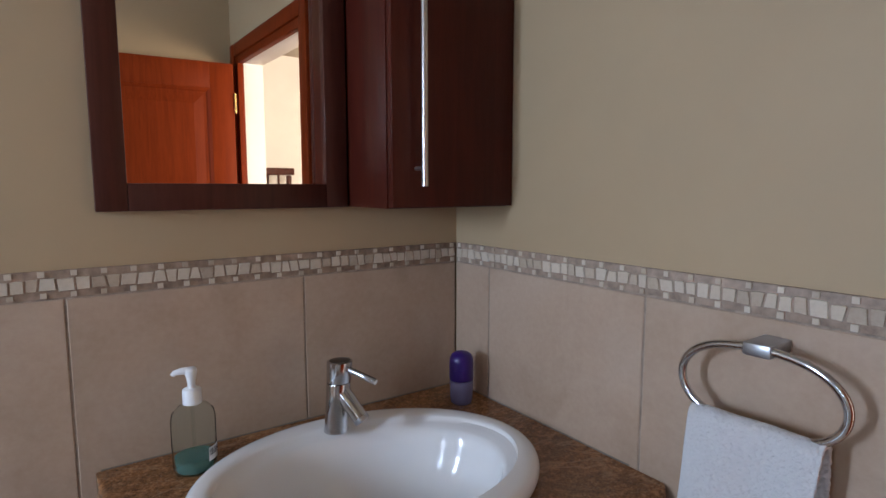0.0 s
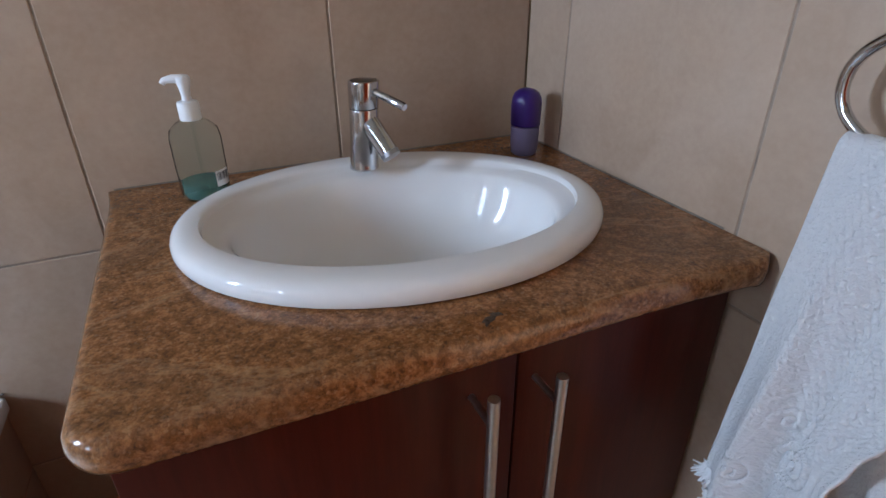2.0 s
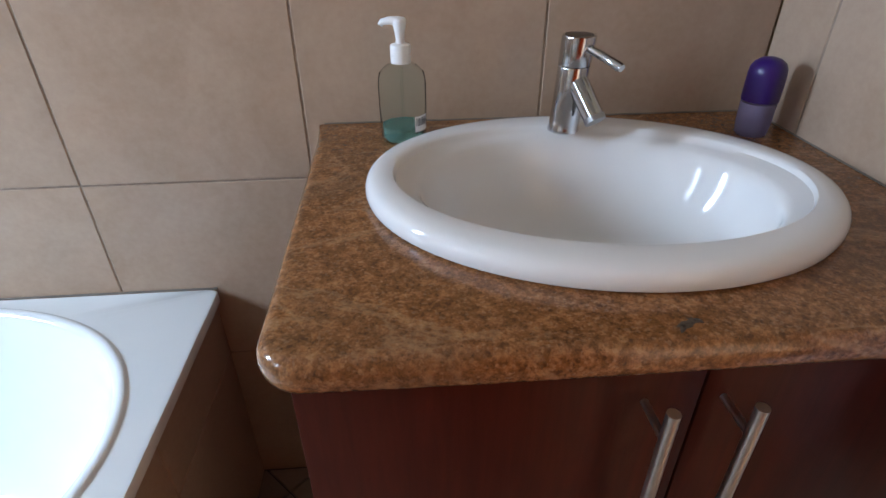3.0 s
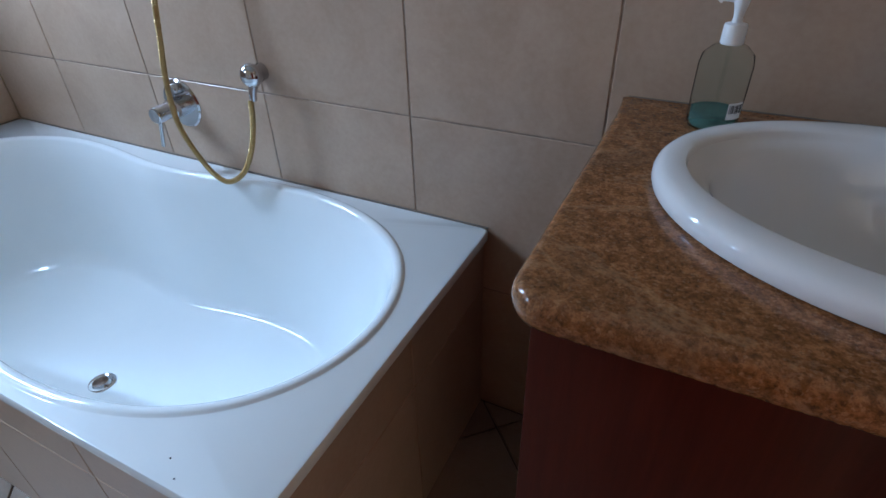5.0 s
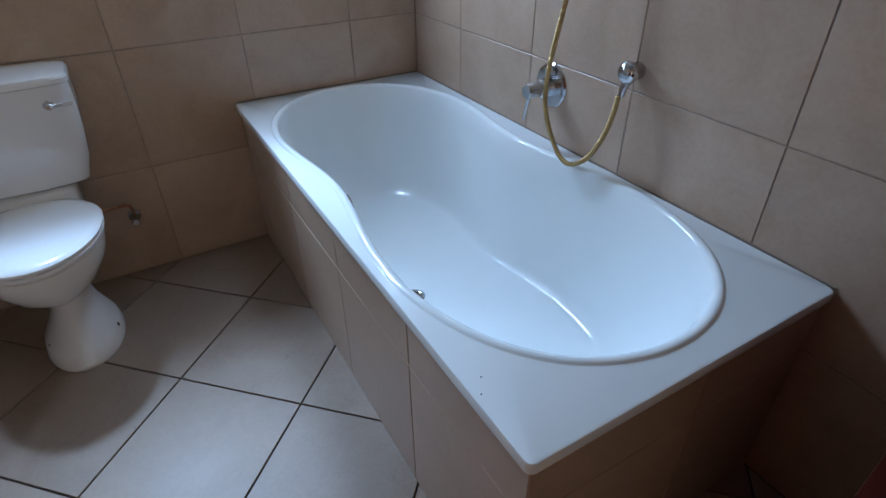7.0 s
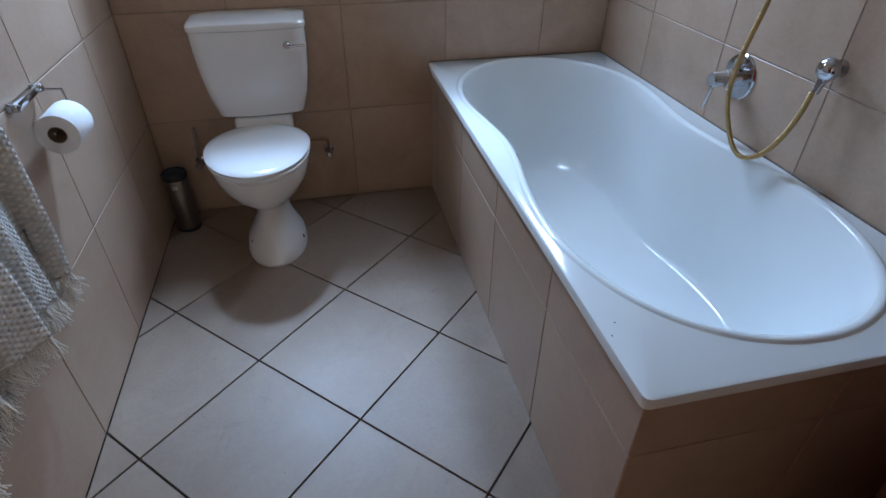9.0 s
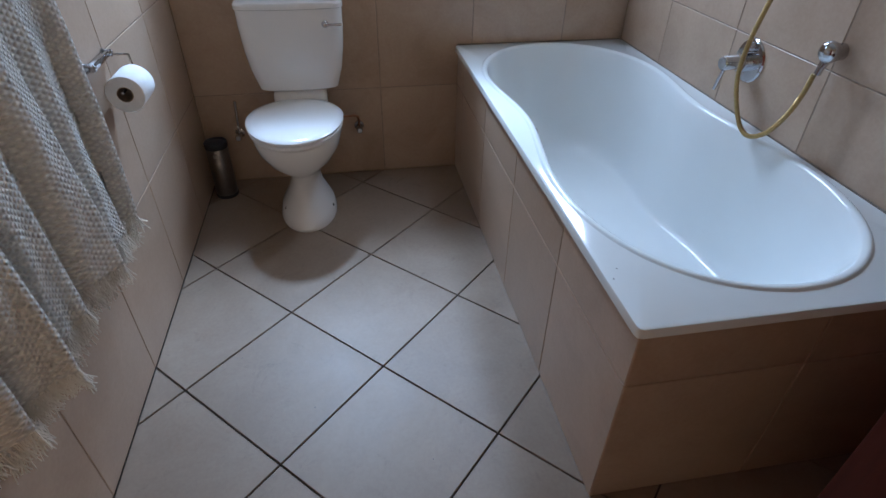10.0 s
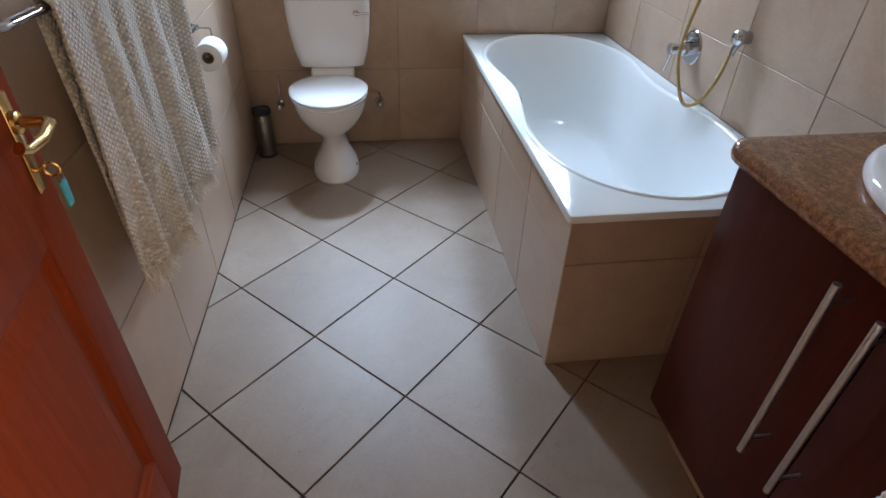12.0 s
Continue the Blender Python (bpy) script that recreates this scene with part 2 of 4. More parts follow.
def thing(name, label, category, at=(0, 0, 0), group="", kind=""):
    ob = new(name)
    ob.location = at
    return tagged(ob, label, category, group, kind)


def box(bm, x0, x1, y0, y1, z0, z1, bevel=0.0, seg=2):
    b2 = bmesh.new()
    bmesh.ops.create_cube(b2, size=1)
    bmesh.ops.transform(b2, matrix=Matrix.LocRotScale(((x0 + x1) / 2, (y0 + y1) / 2, (z0 + z1) / 2), None, (x1 - x0, y1 - y0, z1 - z0)), verts=b2.verts)
    if bevel:
        bmesh.ops.bevel(b2, geom=b2.edges[:], offset=bevel, segments=seg, profile=0.5, affect="EDGES")
    join(bm, b2)
    return bm


def join(bm, b2, m=None):
    if m is not None:
        bmesh.ops.transform(b2, matrix=m, verts=b2.verts)
    base = [bm.verts.new(v.co) for v in b2.verts]
    b2.verts.index_update()
    for f in b2.faces:
        try:
            bm.faces.new([base[v.index] for v in f.verts])
        except ValueError:
            pass
    b2.free()


def rings(bm, loops, cap0=True, cap1=True, closed=True):
    """Skin a stack of loops with the same number of points."""
    vs = [[bm.verts.new(p) for p in lp] for lp in loops]
    n = len(vs[0])
    for a, b in zip(vs, vs[1:]):
        for i in range(n if closed else n - 1):
            j = (i + 1) % n
            bm.faces.new((a[i], a[j], b[j], b[i]))
    if cap0:
        bm.faces.new(vs[0][::-1])
    if cap1:
        bm.faces.new(vs[-1])
    return vs


def circle(cx, cy, z, a, b=None, n=40, power=1.0):
    b = a if b is None else b
    out = []
    for i in range(n):
        t = 2 * math.pi * i / n
        c, s = math.cos(t), math.sin(t)
        out.append(Vector((cx + a * math.copysign(abs(c) ** power, c), cy + b * math.copysign(abs(s) ** power, s), z)))
    return out


def lathe(bm, profile, n=40, m=None, squash=1.0, power=1.0):
    b2 = bmesh.new()
    rings(b2, [circle(0, 0, z, max(r, 1e-4), max(r, 1e-4) * squash, n, power) for r, z in profile])
    join(bm, b2, m)
    return bm


def tube(bm, pts, r, n=12, caps=True):
    """A round bar along the points."""
    pts = [Vector(p) for p in pts]
    up, loops = None, []
    for i, p in enumerate(pts):
        d = (pts[min(i + 1, len(pts) - 1)] - pts[max(i - 1, 0)]).normalized()
        if up is None:
            up = d.orthogonal().normalized()
        up = (up - d * up.dot(d)).normalized()
        side = d.cross(up)
        rr = r[i] if isinstance(r, (list, tuple)) else r
        loops.append([p + rr * (math.cos(2 * math.pi * k / n) * up + math.sin(2 * math.pi * k / n) * side) for k in range(n)])
    rings(bm, loops, caps, caps)
    return bm


def loop_tube(bm, pts, r, n=12):
    pts = [Vector(p) for p in pts]
    c = sum(pts, Vector()) / len(pts)
    m, loops = len(pts), []
    nrm = (pts[1] - pts[0]).cross(pts[m // 4] - pts[0]).normalized()
    for i, p in enumerate(pts):
        d = (pts[(i + 1) % m] - pts[i - 1]).normalized()
        side = d.cross(nrm)
        loops.append([p + r * (math.cos(2 * math.pi * k / n) * nrm + math.sin(2 * math.pi * k / n) * side) for k in range(n)])
    loops.append(loops[0])
    rings(bm, loops, False, False)
    bmesh.ops.remove_doubles(bm, verts=bm.verts[:], dist=1e-6)
    return bm


def smooth_path(pts, n=12):
    """Catmull-Rom through the points."""
    p = [Vector(q) for q in pts]
    p = [2 * p[0] - p[1]] + p + [2 * p[-1] - p[-2]]
    out = []
    for i in range(1, len(p) - 2):
        for k in range(n):
            t = k / n
            out.append(0.5 * (2 * p[i] + (p[i + 1] - p[i - 1]) * t + (2 * p[i - 1] - 5 * p[i] + 4 * p[i + 1] - p[i + 2]) * t * t + (3 * p[i] - p[i - 1] - 3 * p[i + 1] + p[i + 2]) * t ** 3))
    out.append(p[-2])
    return out


def resample(pts, n):
    """n points evenly along a closed outline."""
    pts = [Vector(p) for p in pts]
    acc = [0.0]
    for a, b in zip(pts, pts[1:] + pts[:1]):
        acc.append(acc[-1] + (b - a).length)
    out, k = [], 0
    for i in range(n):
        s = acc[-1] * i / n
        while acc[k + 1] < s:
            k += 1
        f = (s - acc[k]) / max(acc[k + 1] - acc[k], 1e-9)
        out.append(pts[k].lerp(pts[(k + 1) % len(pts)], f))
    return out


# ---- the room ----
XW, XE, YS, YN, ZC = -1.238, 1.508, -0.668, 1.200, 2.50
BACK = 0.007                       # tile face stands this far before the wall behind it
TILE, JOINT = 0.403, 0.0036
BORDER_Z0, BORDER_Z1 = 1.211, 1.257
DOOR_Y0, DOOR_Y1, DOOR_Z = -0.535, 0.245, 1.985
WINDOWS, WIN_Z0, WIN_Z1 = ((-0.48, 0.12), (0.46, 0.97)), 1.264, 1.96
OUT = 0.16                         # wall thickness


def structure(name, boxes, mat, label):
    bm = bmesh.new()
    for b in boxes:
        box(bm, *b)
    return tagged(ob_of(name, bm, mat, smooth=False), label, "wall" if "wall" in name else name, kind="structure")


floor = structure("floor", [(XW - OUT, XE + 3.2, -2.6, 2.6, -0.12, -0.008)], GROUT_FLOOR, "floor of large beige ceramic tiles laid diagonally")
ceiling = structure("ceiling", [(XW - OUT, XE + 3.2, -2.6, 2.6, ZC, ZC + 0.1)], CEILING, "plain beige painted ceiling")
wall_north = structure("wall_north", [(XW - OUT, XE + 0.11, YN + BACK, YN + OUT, -0.008, ZC)], PAINT, "beige painted wall tiled to chest height behind bath and basin")
wall_south = structure("wall_south", [(XW - OUT, XE + 0.11, YS - OUT, YS - BACK, -0.008, ZC)], PAINT, "beige painted wall tiled to chest height behind the towel rail")
wall_west = structure("wall_west", [
    (XW - OUT, XW - BACK, YS - BACK, YN + BACK, -0.008, WIN_Z0), (XW - OUT, XW - BACK, YS - BACK, YN + BACK, WIN_Z1, ZC),
    (XW - OUT, XW - BACK, YS - BACK, WINDOWS[0][0], WIN_Z0, WIN_Z1), (XW - OUT, XW - BACK, WINDOWS[0][1], WINDOWS[1][0], WIN_Z0, WIN_Z1),
    (XW - OUT, XW - BACK, WINDOWS[1][1], YN + BACK, WIN_Z0, WIN_Z1)], PAINT, "beige painted wall with two narrow windows, tiled behind the toilet")
wall_east = structure("wall_east", [
    (XE + BACK, XE + 0.10, DOOR_Y1 + 0.03, YN + BACK, -0.008, ZC), (XE + BACK, XE + 0.10, YS - BACK, DOOR_Y0 - 0.03, -0.008, ZC),
    (XE + BACK, XE + 0.10, DOOR_Y0 - 0.03, DOOR_Y1 + 0.03, DOOR_Z + 0.03, ZC)], PAINT, "beige painted wall with the doorway, tiled beside the basin")

# bedroom beyond the doorway
BX = XE + 3.1
structure("bedroom_wall_east", [(BX, BX + 0.1, -2.6, 2.6, -0.008, ZC)], BEDROOM, "cream painted bedroom wall")
# the opening in this wall is added, unseen, for the warm fill lamp
structure("bedroom_wall_north", [(XE + 0.101, BX, 2.5, 2.6, -0.008, 0.92), (XE + 0.101, BX, 2.5, 2.6, 2.18, ZC), (XE + 0.101, 2.20, 2.5, 2.6, 0.92, 2.18), (4.20, BX, 2.5, 2.6, 0.92, 2.18)],
          BEDROOM, "cream painted bedroom wall with an added opening for the fill lamp")
structure("bedroom_wall_south", [(XE + 0.101, BX, -2.6, -2.5, -0.008, ZC)], BEDROOM, "cream painted bedroom wall")
structure("bedroom_wall_west", [
    (XE + 0.101, XE + 0.115, DOOR_Y1 + 0.03, 2.5, -0.008, ZC), (XE + 0.101, XE + 0.115, -2.5, DOOR_Y0 - 0.03, -0.008, ZC),
    (XE + 0.101, XE + 0.115, DOOR_Y0 - 0.03, DOOR_Y1 + 0.03, DOOR_Z + 0.03, ZC)], BEDROOM, "cream painted bedroom wall beside the door")


# ---- windows over toilet and bath ----
def window(name, label, y0, y1):
    w = thing(name, label, "window", (XW - 0.055, (y0 + y1) / 2, WIN_Z0), kind="structure")
    hy, hz, bar = (y1 - y0) / 2, WIN_Z1 - WIN_Z0, 0.20
    bm = bmesh.new()
    for b in ((-hy, -hy + 0.04, 0, hz), (hy - 0.04, hy, 0, hz), (-hy + 0.04, hy - 0.04, 0, 0.04), (-hy + 0.04, hy - 0.04, hz - 0.04, hz), (-hy + 0.04, hy - 0.04, bar - 0.015, bar + 0.015)):
        box(bm, -0.03, 0.03, b[0], b[1], b[2], b[3], 0.004)
    part("window_frame", bm, WHITEFRAME, w)
    for z0, z1 in ((0.04, bar - 0.015), (bar + 0.015, hz - 0.04)):
        bm = bmesh.new()
        box(bm, -0.003, 0.003, -hy + 0.04, hy - 0.04, z0, z1)
        pane = part("pane", bm, PANE, w, "clear glass", smooth=False)
        pane.visible_shadow = False
    bm = bmesh.new()
    box(bm, 0.032, 0.062, -hy, hy, -0.004, 0.012, 0.004)
    part("window_sill", bm, WHITEFRAME, w)


window("window_1", "white framed narrow window high in the wall above the toilet", *WINDOWS[0])
window("window_2", "white framed narrow window high in the wall above the bath", *WINDOWS[1])


# ---- bathtub ----
BTX0, BTX1, BTY0, BTY1, BTZ = XW + 0.002, 0.503, 0.440, YN - 0.002, 0.575


def bath_outline(grow, n=176):
    cx, hx, yc, hy = -0.378, 0.820, 0.818, 0.364
    pts = []
    for i in range(4000):
        t = 2 * math.pi * i / 4000
        c, s = math.cos(t), math.sin(t)
        u = math.copysign(math.sqrt(abs(c)), c)
        waist = 1 - 0.17 * math.exp(-((u + 0.08) / 0.36) ** 2)
        pts.append(Vector((cx + hx * u, yc + hy * s * waist, 0)))
    pts = resample(pts, n)
    out = []
    for i, p in enumerate(pts):
        d = (pts[(i + 1) % n] - pts[i - 1]).normalized()
        out.append(p + grow * Vector((d.y, -d.x, 0)))
    return out


def rect_ring(base, x0, x1, y0, y1, z, radius=0.012):
    """The rectangle's outline, point by point facing the points of base, with its corners kept."""
    c = Vector(((x0 + x1) / 2, (y0 + y1) / 2, 0))
    hx, hy = (x1 - x0) / 2, (y1 - y0) / 2
    out = []
    for p in base:
        d = p - c
        k = min(hx / max(abs(d.x), 1e-6), hy / max(abs(d.y), 1e-6))
        out.append(Vector((c.x + d.x * k, c.y + d.y * k, z)))
    for sx in (-1, 1):
        for sy in (-1, 1):
            corner = Vector((c.x + sx * hx, c.y + sy * hy, z))
            i = min(range(len(out)), key=lambda k: (out[k] - corner).length)
            out[i] = corner - Vector((sx, sy, 0)) * radius * 0.3
            for k in (i - 1, (i + 1) % len(out)):
                e = out[k] - corner
                if abs(e.x) > abs(e.y):
                    out[k] = corner - Vector((sx * radius, 0, 0))
                else:
                    out[k] = corner - Vector((0, sy * radius, 0))
    return out


def bathtub():
    tub = thing("bathtub", "white acrylic built-in bathtub with an hourglass rim", "bathtub", (0, 0, 0))
    base = bath_outline(0)
    n = len(base)

    def lift(pts, z):
        return [Vector((min(max(p.x, BTX0 + 0.012), BTX1 - 0.01), min(max(p.y, BTY0 + 0.011), BTY1 - 0.006), z)) for p in pts]

    bottom = []
    for p in base:
        c = Vector((-0.40, 0.80, 0))
        d = p - c
        bottom.append(Vector((c.x + d.x * 0.70, c.y + d.y * 0.66, 0)))
    loops = [rect_ring(base, BTX0, BTX1, BTY0, BTY1, BTZ - 0.023), rect_ring(base, BTX0, BTX1, BTY0, BTY1, BTZ - 0.006),
             rect_ring(base, BTX0 + 0.002, BTX1 - 0.002, BTY0 + 0.002, BTY1 - 0.002, BTZ - 0.002),
             rect_ring(base, BTX0 + 0.008, BTX1 - 0.008, BTY0 + 0.008, BTY1 - 0.004, BTZ)]
    for grow, z in ((0.012, 0.0), (0.0100, 0.0008), (0.0075, 0.0034), (0.004, 0.0052), (-0.001, 0.0056), (-0.006, 0.0042), (-0.011, 0.0005)):
        loops.append(lift(bath_outline(grow), BTZ + z))
    top = bath_outline(-0.014)
    for k in range(0, 21):
        a = k / 20
        drop = math.sin(a * math.pi / 2) ** 0.80
        inset = 0.46 * drop + 0.54 * (1 - math.cos(a * math.pi / 2)) ** 1.5
        loops.append([Vector((*(t.lerp(b, inset)).xy, BTZ - 0.004 - 0.395 * drop)) for t, b in zip(top, bottom)])
    last = loops[-1]
    c = sum(last, Vector()) / n
    for s, dz in ((0.85, -0.004), (0.6, -0.007), (0.3, -0.009), (0.05, -0.010)):
        loops.append([c.lerp(p, s) + Vector((0, 0, dz)) for p in last])
    bm = bmesh.new()
    rings(bm, loops, False, True)
    bmesh.ops.recalc_face_normals(bm, faces=bm.faces[:])
    part("shell", bm, ACRYLIC, tub)
    bm = bmesh.new()
    lathe(bm, [(0.034, 0.0), (0.035, 0.003), (0.030, 0.005), (0.024, 0.002), (0.022, 0.004), (0.019, 0.009), (0.0, 0.011)], 32, pose(-0.36, 0.70, 0.166, 1, -1, 0))
    part("drain", bm, CHROME, tub, "chrome drain plug")
    bm = bmesh.new()
    lathe(bm, [(0.026, 0.0), (0.027, 0.006), (0.022, 0.014), (0.010, 0.017), (0.0, 0.017)], 28, pose(-0.40, 0.530, 0.531, -80, 0, 0))
    part("overflow_knob", bm, CHROME, tub, "chrome overflow knob")
    bm = bmesh.new()
    tube(bm, [(BTX0 + 0.01, YN - 0.002, BTZ + 0.001), (BTX1 - 0.004, YN - 0.002, BTZ + 0.0005)], 0.0022, 8)
    part("sealant_bead", bm, SILICONE, tub, "dark sealant joint against the wall")
    bm = bmesh.new()
    tube(bm, [(XW + 0.002, BTY0 + 0.01, BTZ + 0.001), (XW + 0.002, YN - 0.01, BTZ + 0.0005)], 0.0022, 8)
    part("sealant_bead", bm, SILICONE, tub, "dark sealant joint against the wall")


bathtub()
APX, APY = 0.490, 0.455            # faces of the tiled bath surround
apron = structure("bath_surround", [(XW - 0.004, APX - BACK, APY + BACK, APY + 0.018, -0.008, 0.554), (APX - 0.018, APX - BACK, APY + 0.018, YN + 0.004, -0.008, 0.554)],
                  GROUT, "tiled surround that carries the bathtub")
tagged(apron, category="bath surround")


# ---- toilet ----
def pan_ring(z, x_front, x_back, w, yc=-0.236, n=48, blunt=0.0):
    xc = x_back + (x_front - x_back) * 0.42
    out = []
    for i in range(n):
        t = 2 * math.pi * i / n
        c, s = math.cos(t), math.sin(t)
        a = (x_front - xc) if c > 0 else (xc - x_back)
        p = 1.0 if c > 0 else 1.0 - blunt
        out.append(Vector((xc + a * math.copysign(abs(c) ** p, c), yc + w * math.copysign(abs(s) ** (1.0 if c > 0 else 1.0 - blunt * 0.6), s), z)))
    return out


def toilet():
    wc = thing("toilet", "white ceramic close-coupled toilet with its lid closed", "toilet", (-0.9, -0.228, 0))
    wc_inv = Matrix.Translation((0.9, 0.228, 0))

    def add(name, bm, mat, parent=wc, label=""):
        bmesh.ops.recalc_face_normals(bm, faces=bm.faces[:])
        if parent is wc:
            bmesh.ops.transform(bm, matrix=wc_inv, verts=bm.verts)
        return part(name, bm, mat, parent, label)

    bm = bmesh.new()
    rings(bm, [pan_ring(0.0, -0.750, -1.06, 0.114, blunt=0.3), pan_ring(0.012, -0.747, -1.06, 0.115, blunt=0.3), pan_ring(0.05, -0.766, -1.06, 0.106, blunt=0.3),
               pan_ring(0.11, -0.808, -1.06, 0.070, blunt=0.3), pan_ring(0.165, -0.828, -1.06, 0.058, blunt=0.3), pan_ring(0.20, -0.818, -1.06, 0.063, blunt=0.3),
               pan_ring(0.235, -0.778, -1.065, 0.086, blunt=0.3), pan_ring(0.28, -0.722, -1.07, 0.132, blunt=0.25), pan_ring(0.33, -0.686, -1.08, 0.158, blunt=0.2),
               pan_ring(0.37, -0.671, -1.09, 0.168, blunt=0.2), pan_ring(0.392, -0.668, -1.09, 0.170, blunt=0.2), pan_ring(0.398, -0.674, -1.088, 0.165, blunt=0.2)])
    add("pan", bm, PORCELAIN)
    bm = bmesh.new()
    rings(bm, [pan_ring(0.400, -0.672, -1.07, 0.170), pan_ring(0.402, -0.664, -1.076, 0.177), pan_ring(0.412, -0.662, -1.078, 0.179), pan_ring(0.416, -0.668, -1.074, 0.174)])
    add("seat", bm, SEAT)
    bm = bmesh.new()
    rings(bm, [pan_ring(0.418, -0.668, -1.074, 0.173), pan_ring(0.420, -0.662, -1.079, 0.179), pan_ring(0.428, -0.660, -1.080, 0.181), pan_ring(0.434, -0.667, -1.075, 0.174),
               pan_ring(0.437, -0.69, -1.06, 0.152), pan_ring(0.439, -0.76, -1.0, 0.09), pan_ring(0.4395, -0.84, -0.93, 0.02)])
    add("lid", bm, SEAT, label="glossy white closed lid")
    bm = bmesh.new()
    box(bm, -1.225, -1.062, -0.325, -0.115, 0.30, 0.466, 0.02, 3)
    add("shelf", bm, PORCELAIN)
    yc = -0.218

    def tank(z, hw, xf, r=0.03):
        out = []
        for p in resample(rounded(-1.236, xf, yc - hw, yc + hw, z - 0.011, r), 96):
            bowed = 0.016 * (1 - ((p.y - yc) / hw) ** 2) if p.x > xf - 0.035 else 0.0
            out.append(Vector((p.x + bowed * (1 if p.x > xf - 0.012 else 0.4), p.y, p.z)))
        return out

    bm = bmesh.new()
    rings(bm, [tank(0.478, 0.142, -1.085), tank(0.485, 0.153, -1.075), tank(0.56, 0.174, -1.064), tank(0.64, 0.186, -1.058), tank(0.72, 0.192, -1.056), tank(0.786, 0.193, -1.056)])
    add("cistern", bm, PORCELAIN)
    bm = bmesh.new()
    rings(bm, [tank(0.787, 0.193, -1.056), tank(0.789, 0.197, -1.052), tank(0.803, 0.197, -1.052), tank(0.810, 0.192, -1.057), tank(0.813, 0.165, -1.08)])
    add("cistern_lid", bm, PORCELAIN)
    bm = bmesh.new()
    lathe(bm, [(0.013, 0), (0.013, 0.008), (0.009, 0.012), (0.006, 0.022), (0.0, 0.022)], 20, pose(-1.047, -0.091, 0.724, 0, 90, 0))
    tube(bm, [(-1.028, -0.085, 0.724), (-1.024, -0.062, 0.725), (-1.024, -0.030, 0.726)], [0.006, 0.005, 0.004], 10)
    add("flush_lever", bm, CHROME, label="small chrome flush lever")
    for y in (-0.335, -0.121):
        bm = bmesh.new()
        lathe(bm, [(0.007, 0), (0.006, 0.003), (0.0, 0.005)], 12, pose(-0.86, y + (0.012 if y < -0.2 else -0.012), 0.055, -80 if y > -0.2 else 80, 0, 0))
        add("fixing_screw", bm, DARK)


def rounded(x0, x1, y0, y1, z, r, n=6):
    out = []
    for cx, cy, a0 in ((x1 - r, y1 - r, 0), (x0 + r, y1 - r, 90), (x0 + r, y0 + r, 180), (x1 - r, y0 + r, 270)):
        for k in range(n + 1):
            a = radians(a0 + 90 * k / n)
            out.append((cx + r * math.cos(a), cy + r * math.sin(a), z))
    return out


toilet()


# ---- bin, pipes ----
def waste_bin():
    b = thing("waste_bin", "slim brushed steel bin with a black lid beside the toilet", "bin", (-1.112, -0.598, 0))
    bm = bmesh.new()
    lathe(bm, [(0.0440, 0.014), (0.0449, 0.018), (0.0449, 0.225), (0.0436, 0.228), (0.0, 0.228)], 36)
    part("body", bm, BINSTEEL, b)
    bm = bmesh.new()
    lathe(bm, [(0.0458, 0.0), (0.0475, 0.004), (0.0466, 0.014), (0.0, 0.014)], 36)
    part("base_ring", bm, BLACK, b, "black plastic base ring")
    bm = bmesh.new()
    lathe(bm, [(0.0449, 0.229), (0.0471, 0.234), (0.0471, 0.250), (0.0440, 0.255), (0.0405, 0.252), (0.0378, 0.247), (0.02, 0.252), (0.0, 0.253)], 36)
    part("lid", bm, BLACK, b, "black plastic lid")
    bm = bmesh.new()
    box(bm, 0.040, 0.049, -0.010, 0.010, 0.196, 0.212, 0.002)
    part("catch", bm, SATIN, b)


waste_bin()


def angle_valve(name, label, pts, mat):
    v = thing(name, label, "valve", pts[0])
    off = Vector(pts[0])
    bm = bmesh.new()
    tube(bm, [p - off for p in smooth_path(pts, 8)], 0.0055, 10)
    part("pipe", bm, mat, v)
    bm = bmesh.new()
    lathe(bm, [(0.022, 0), (0.021, 0.004), (0.012, 0.008), (0.011, 0.045), (0.0, 0.045)], 20, Matrix.Translation(Vector((XW, pts[0][1], pts[0][2])) - off) @ pose(0, 0, 0, 0, 90, 0))
    part("body", bm, CHROME, v)
    bm = bmesh.new()
    lathe(bm, [(0.010, 0), (0.014, 0.004), (0.014, 0.016), (0.010, 0.022), (0, 0.022)], 16, Matrix.Translation(Vector((XW + 0.045, pts[0][1], pts[0][2])) - off) @ pose(0, 0, 0, 0, 90, 0))
    part("knob", bm, CHROME, v)


angle_valve("supply_valve", "chrome angle valve with a thin upright pipe by the cistern", [(-1.212, -0.515, 0.232), (-1.212, -0.512, 0.27), (-1.212, -0.505, 0.385)], CHROME)
angle_valve("waste_valve", "tarnished copper pipe elbow with a chrome wall valve", [(-1.212, 0.006, 0.235), (-1.211, 0.006, 0.275), (-1.208, -0.004, 0.292), (-1.205, -0.04, 0.295), (-1.19, -0.12, 0.297)], COPPER)


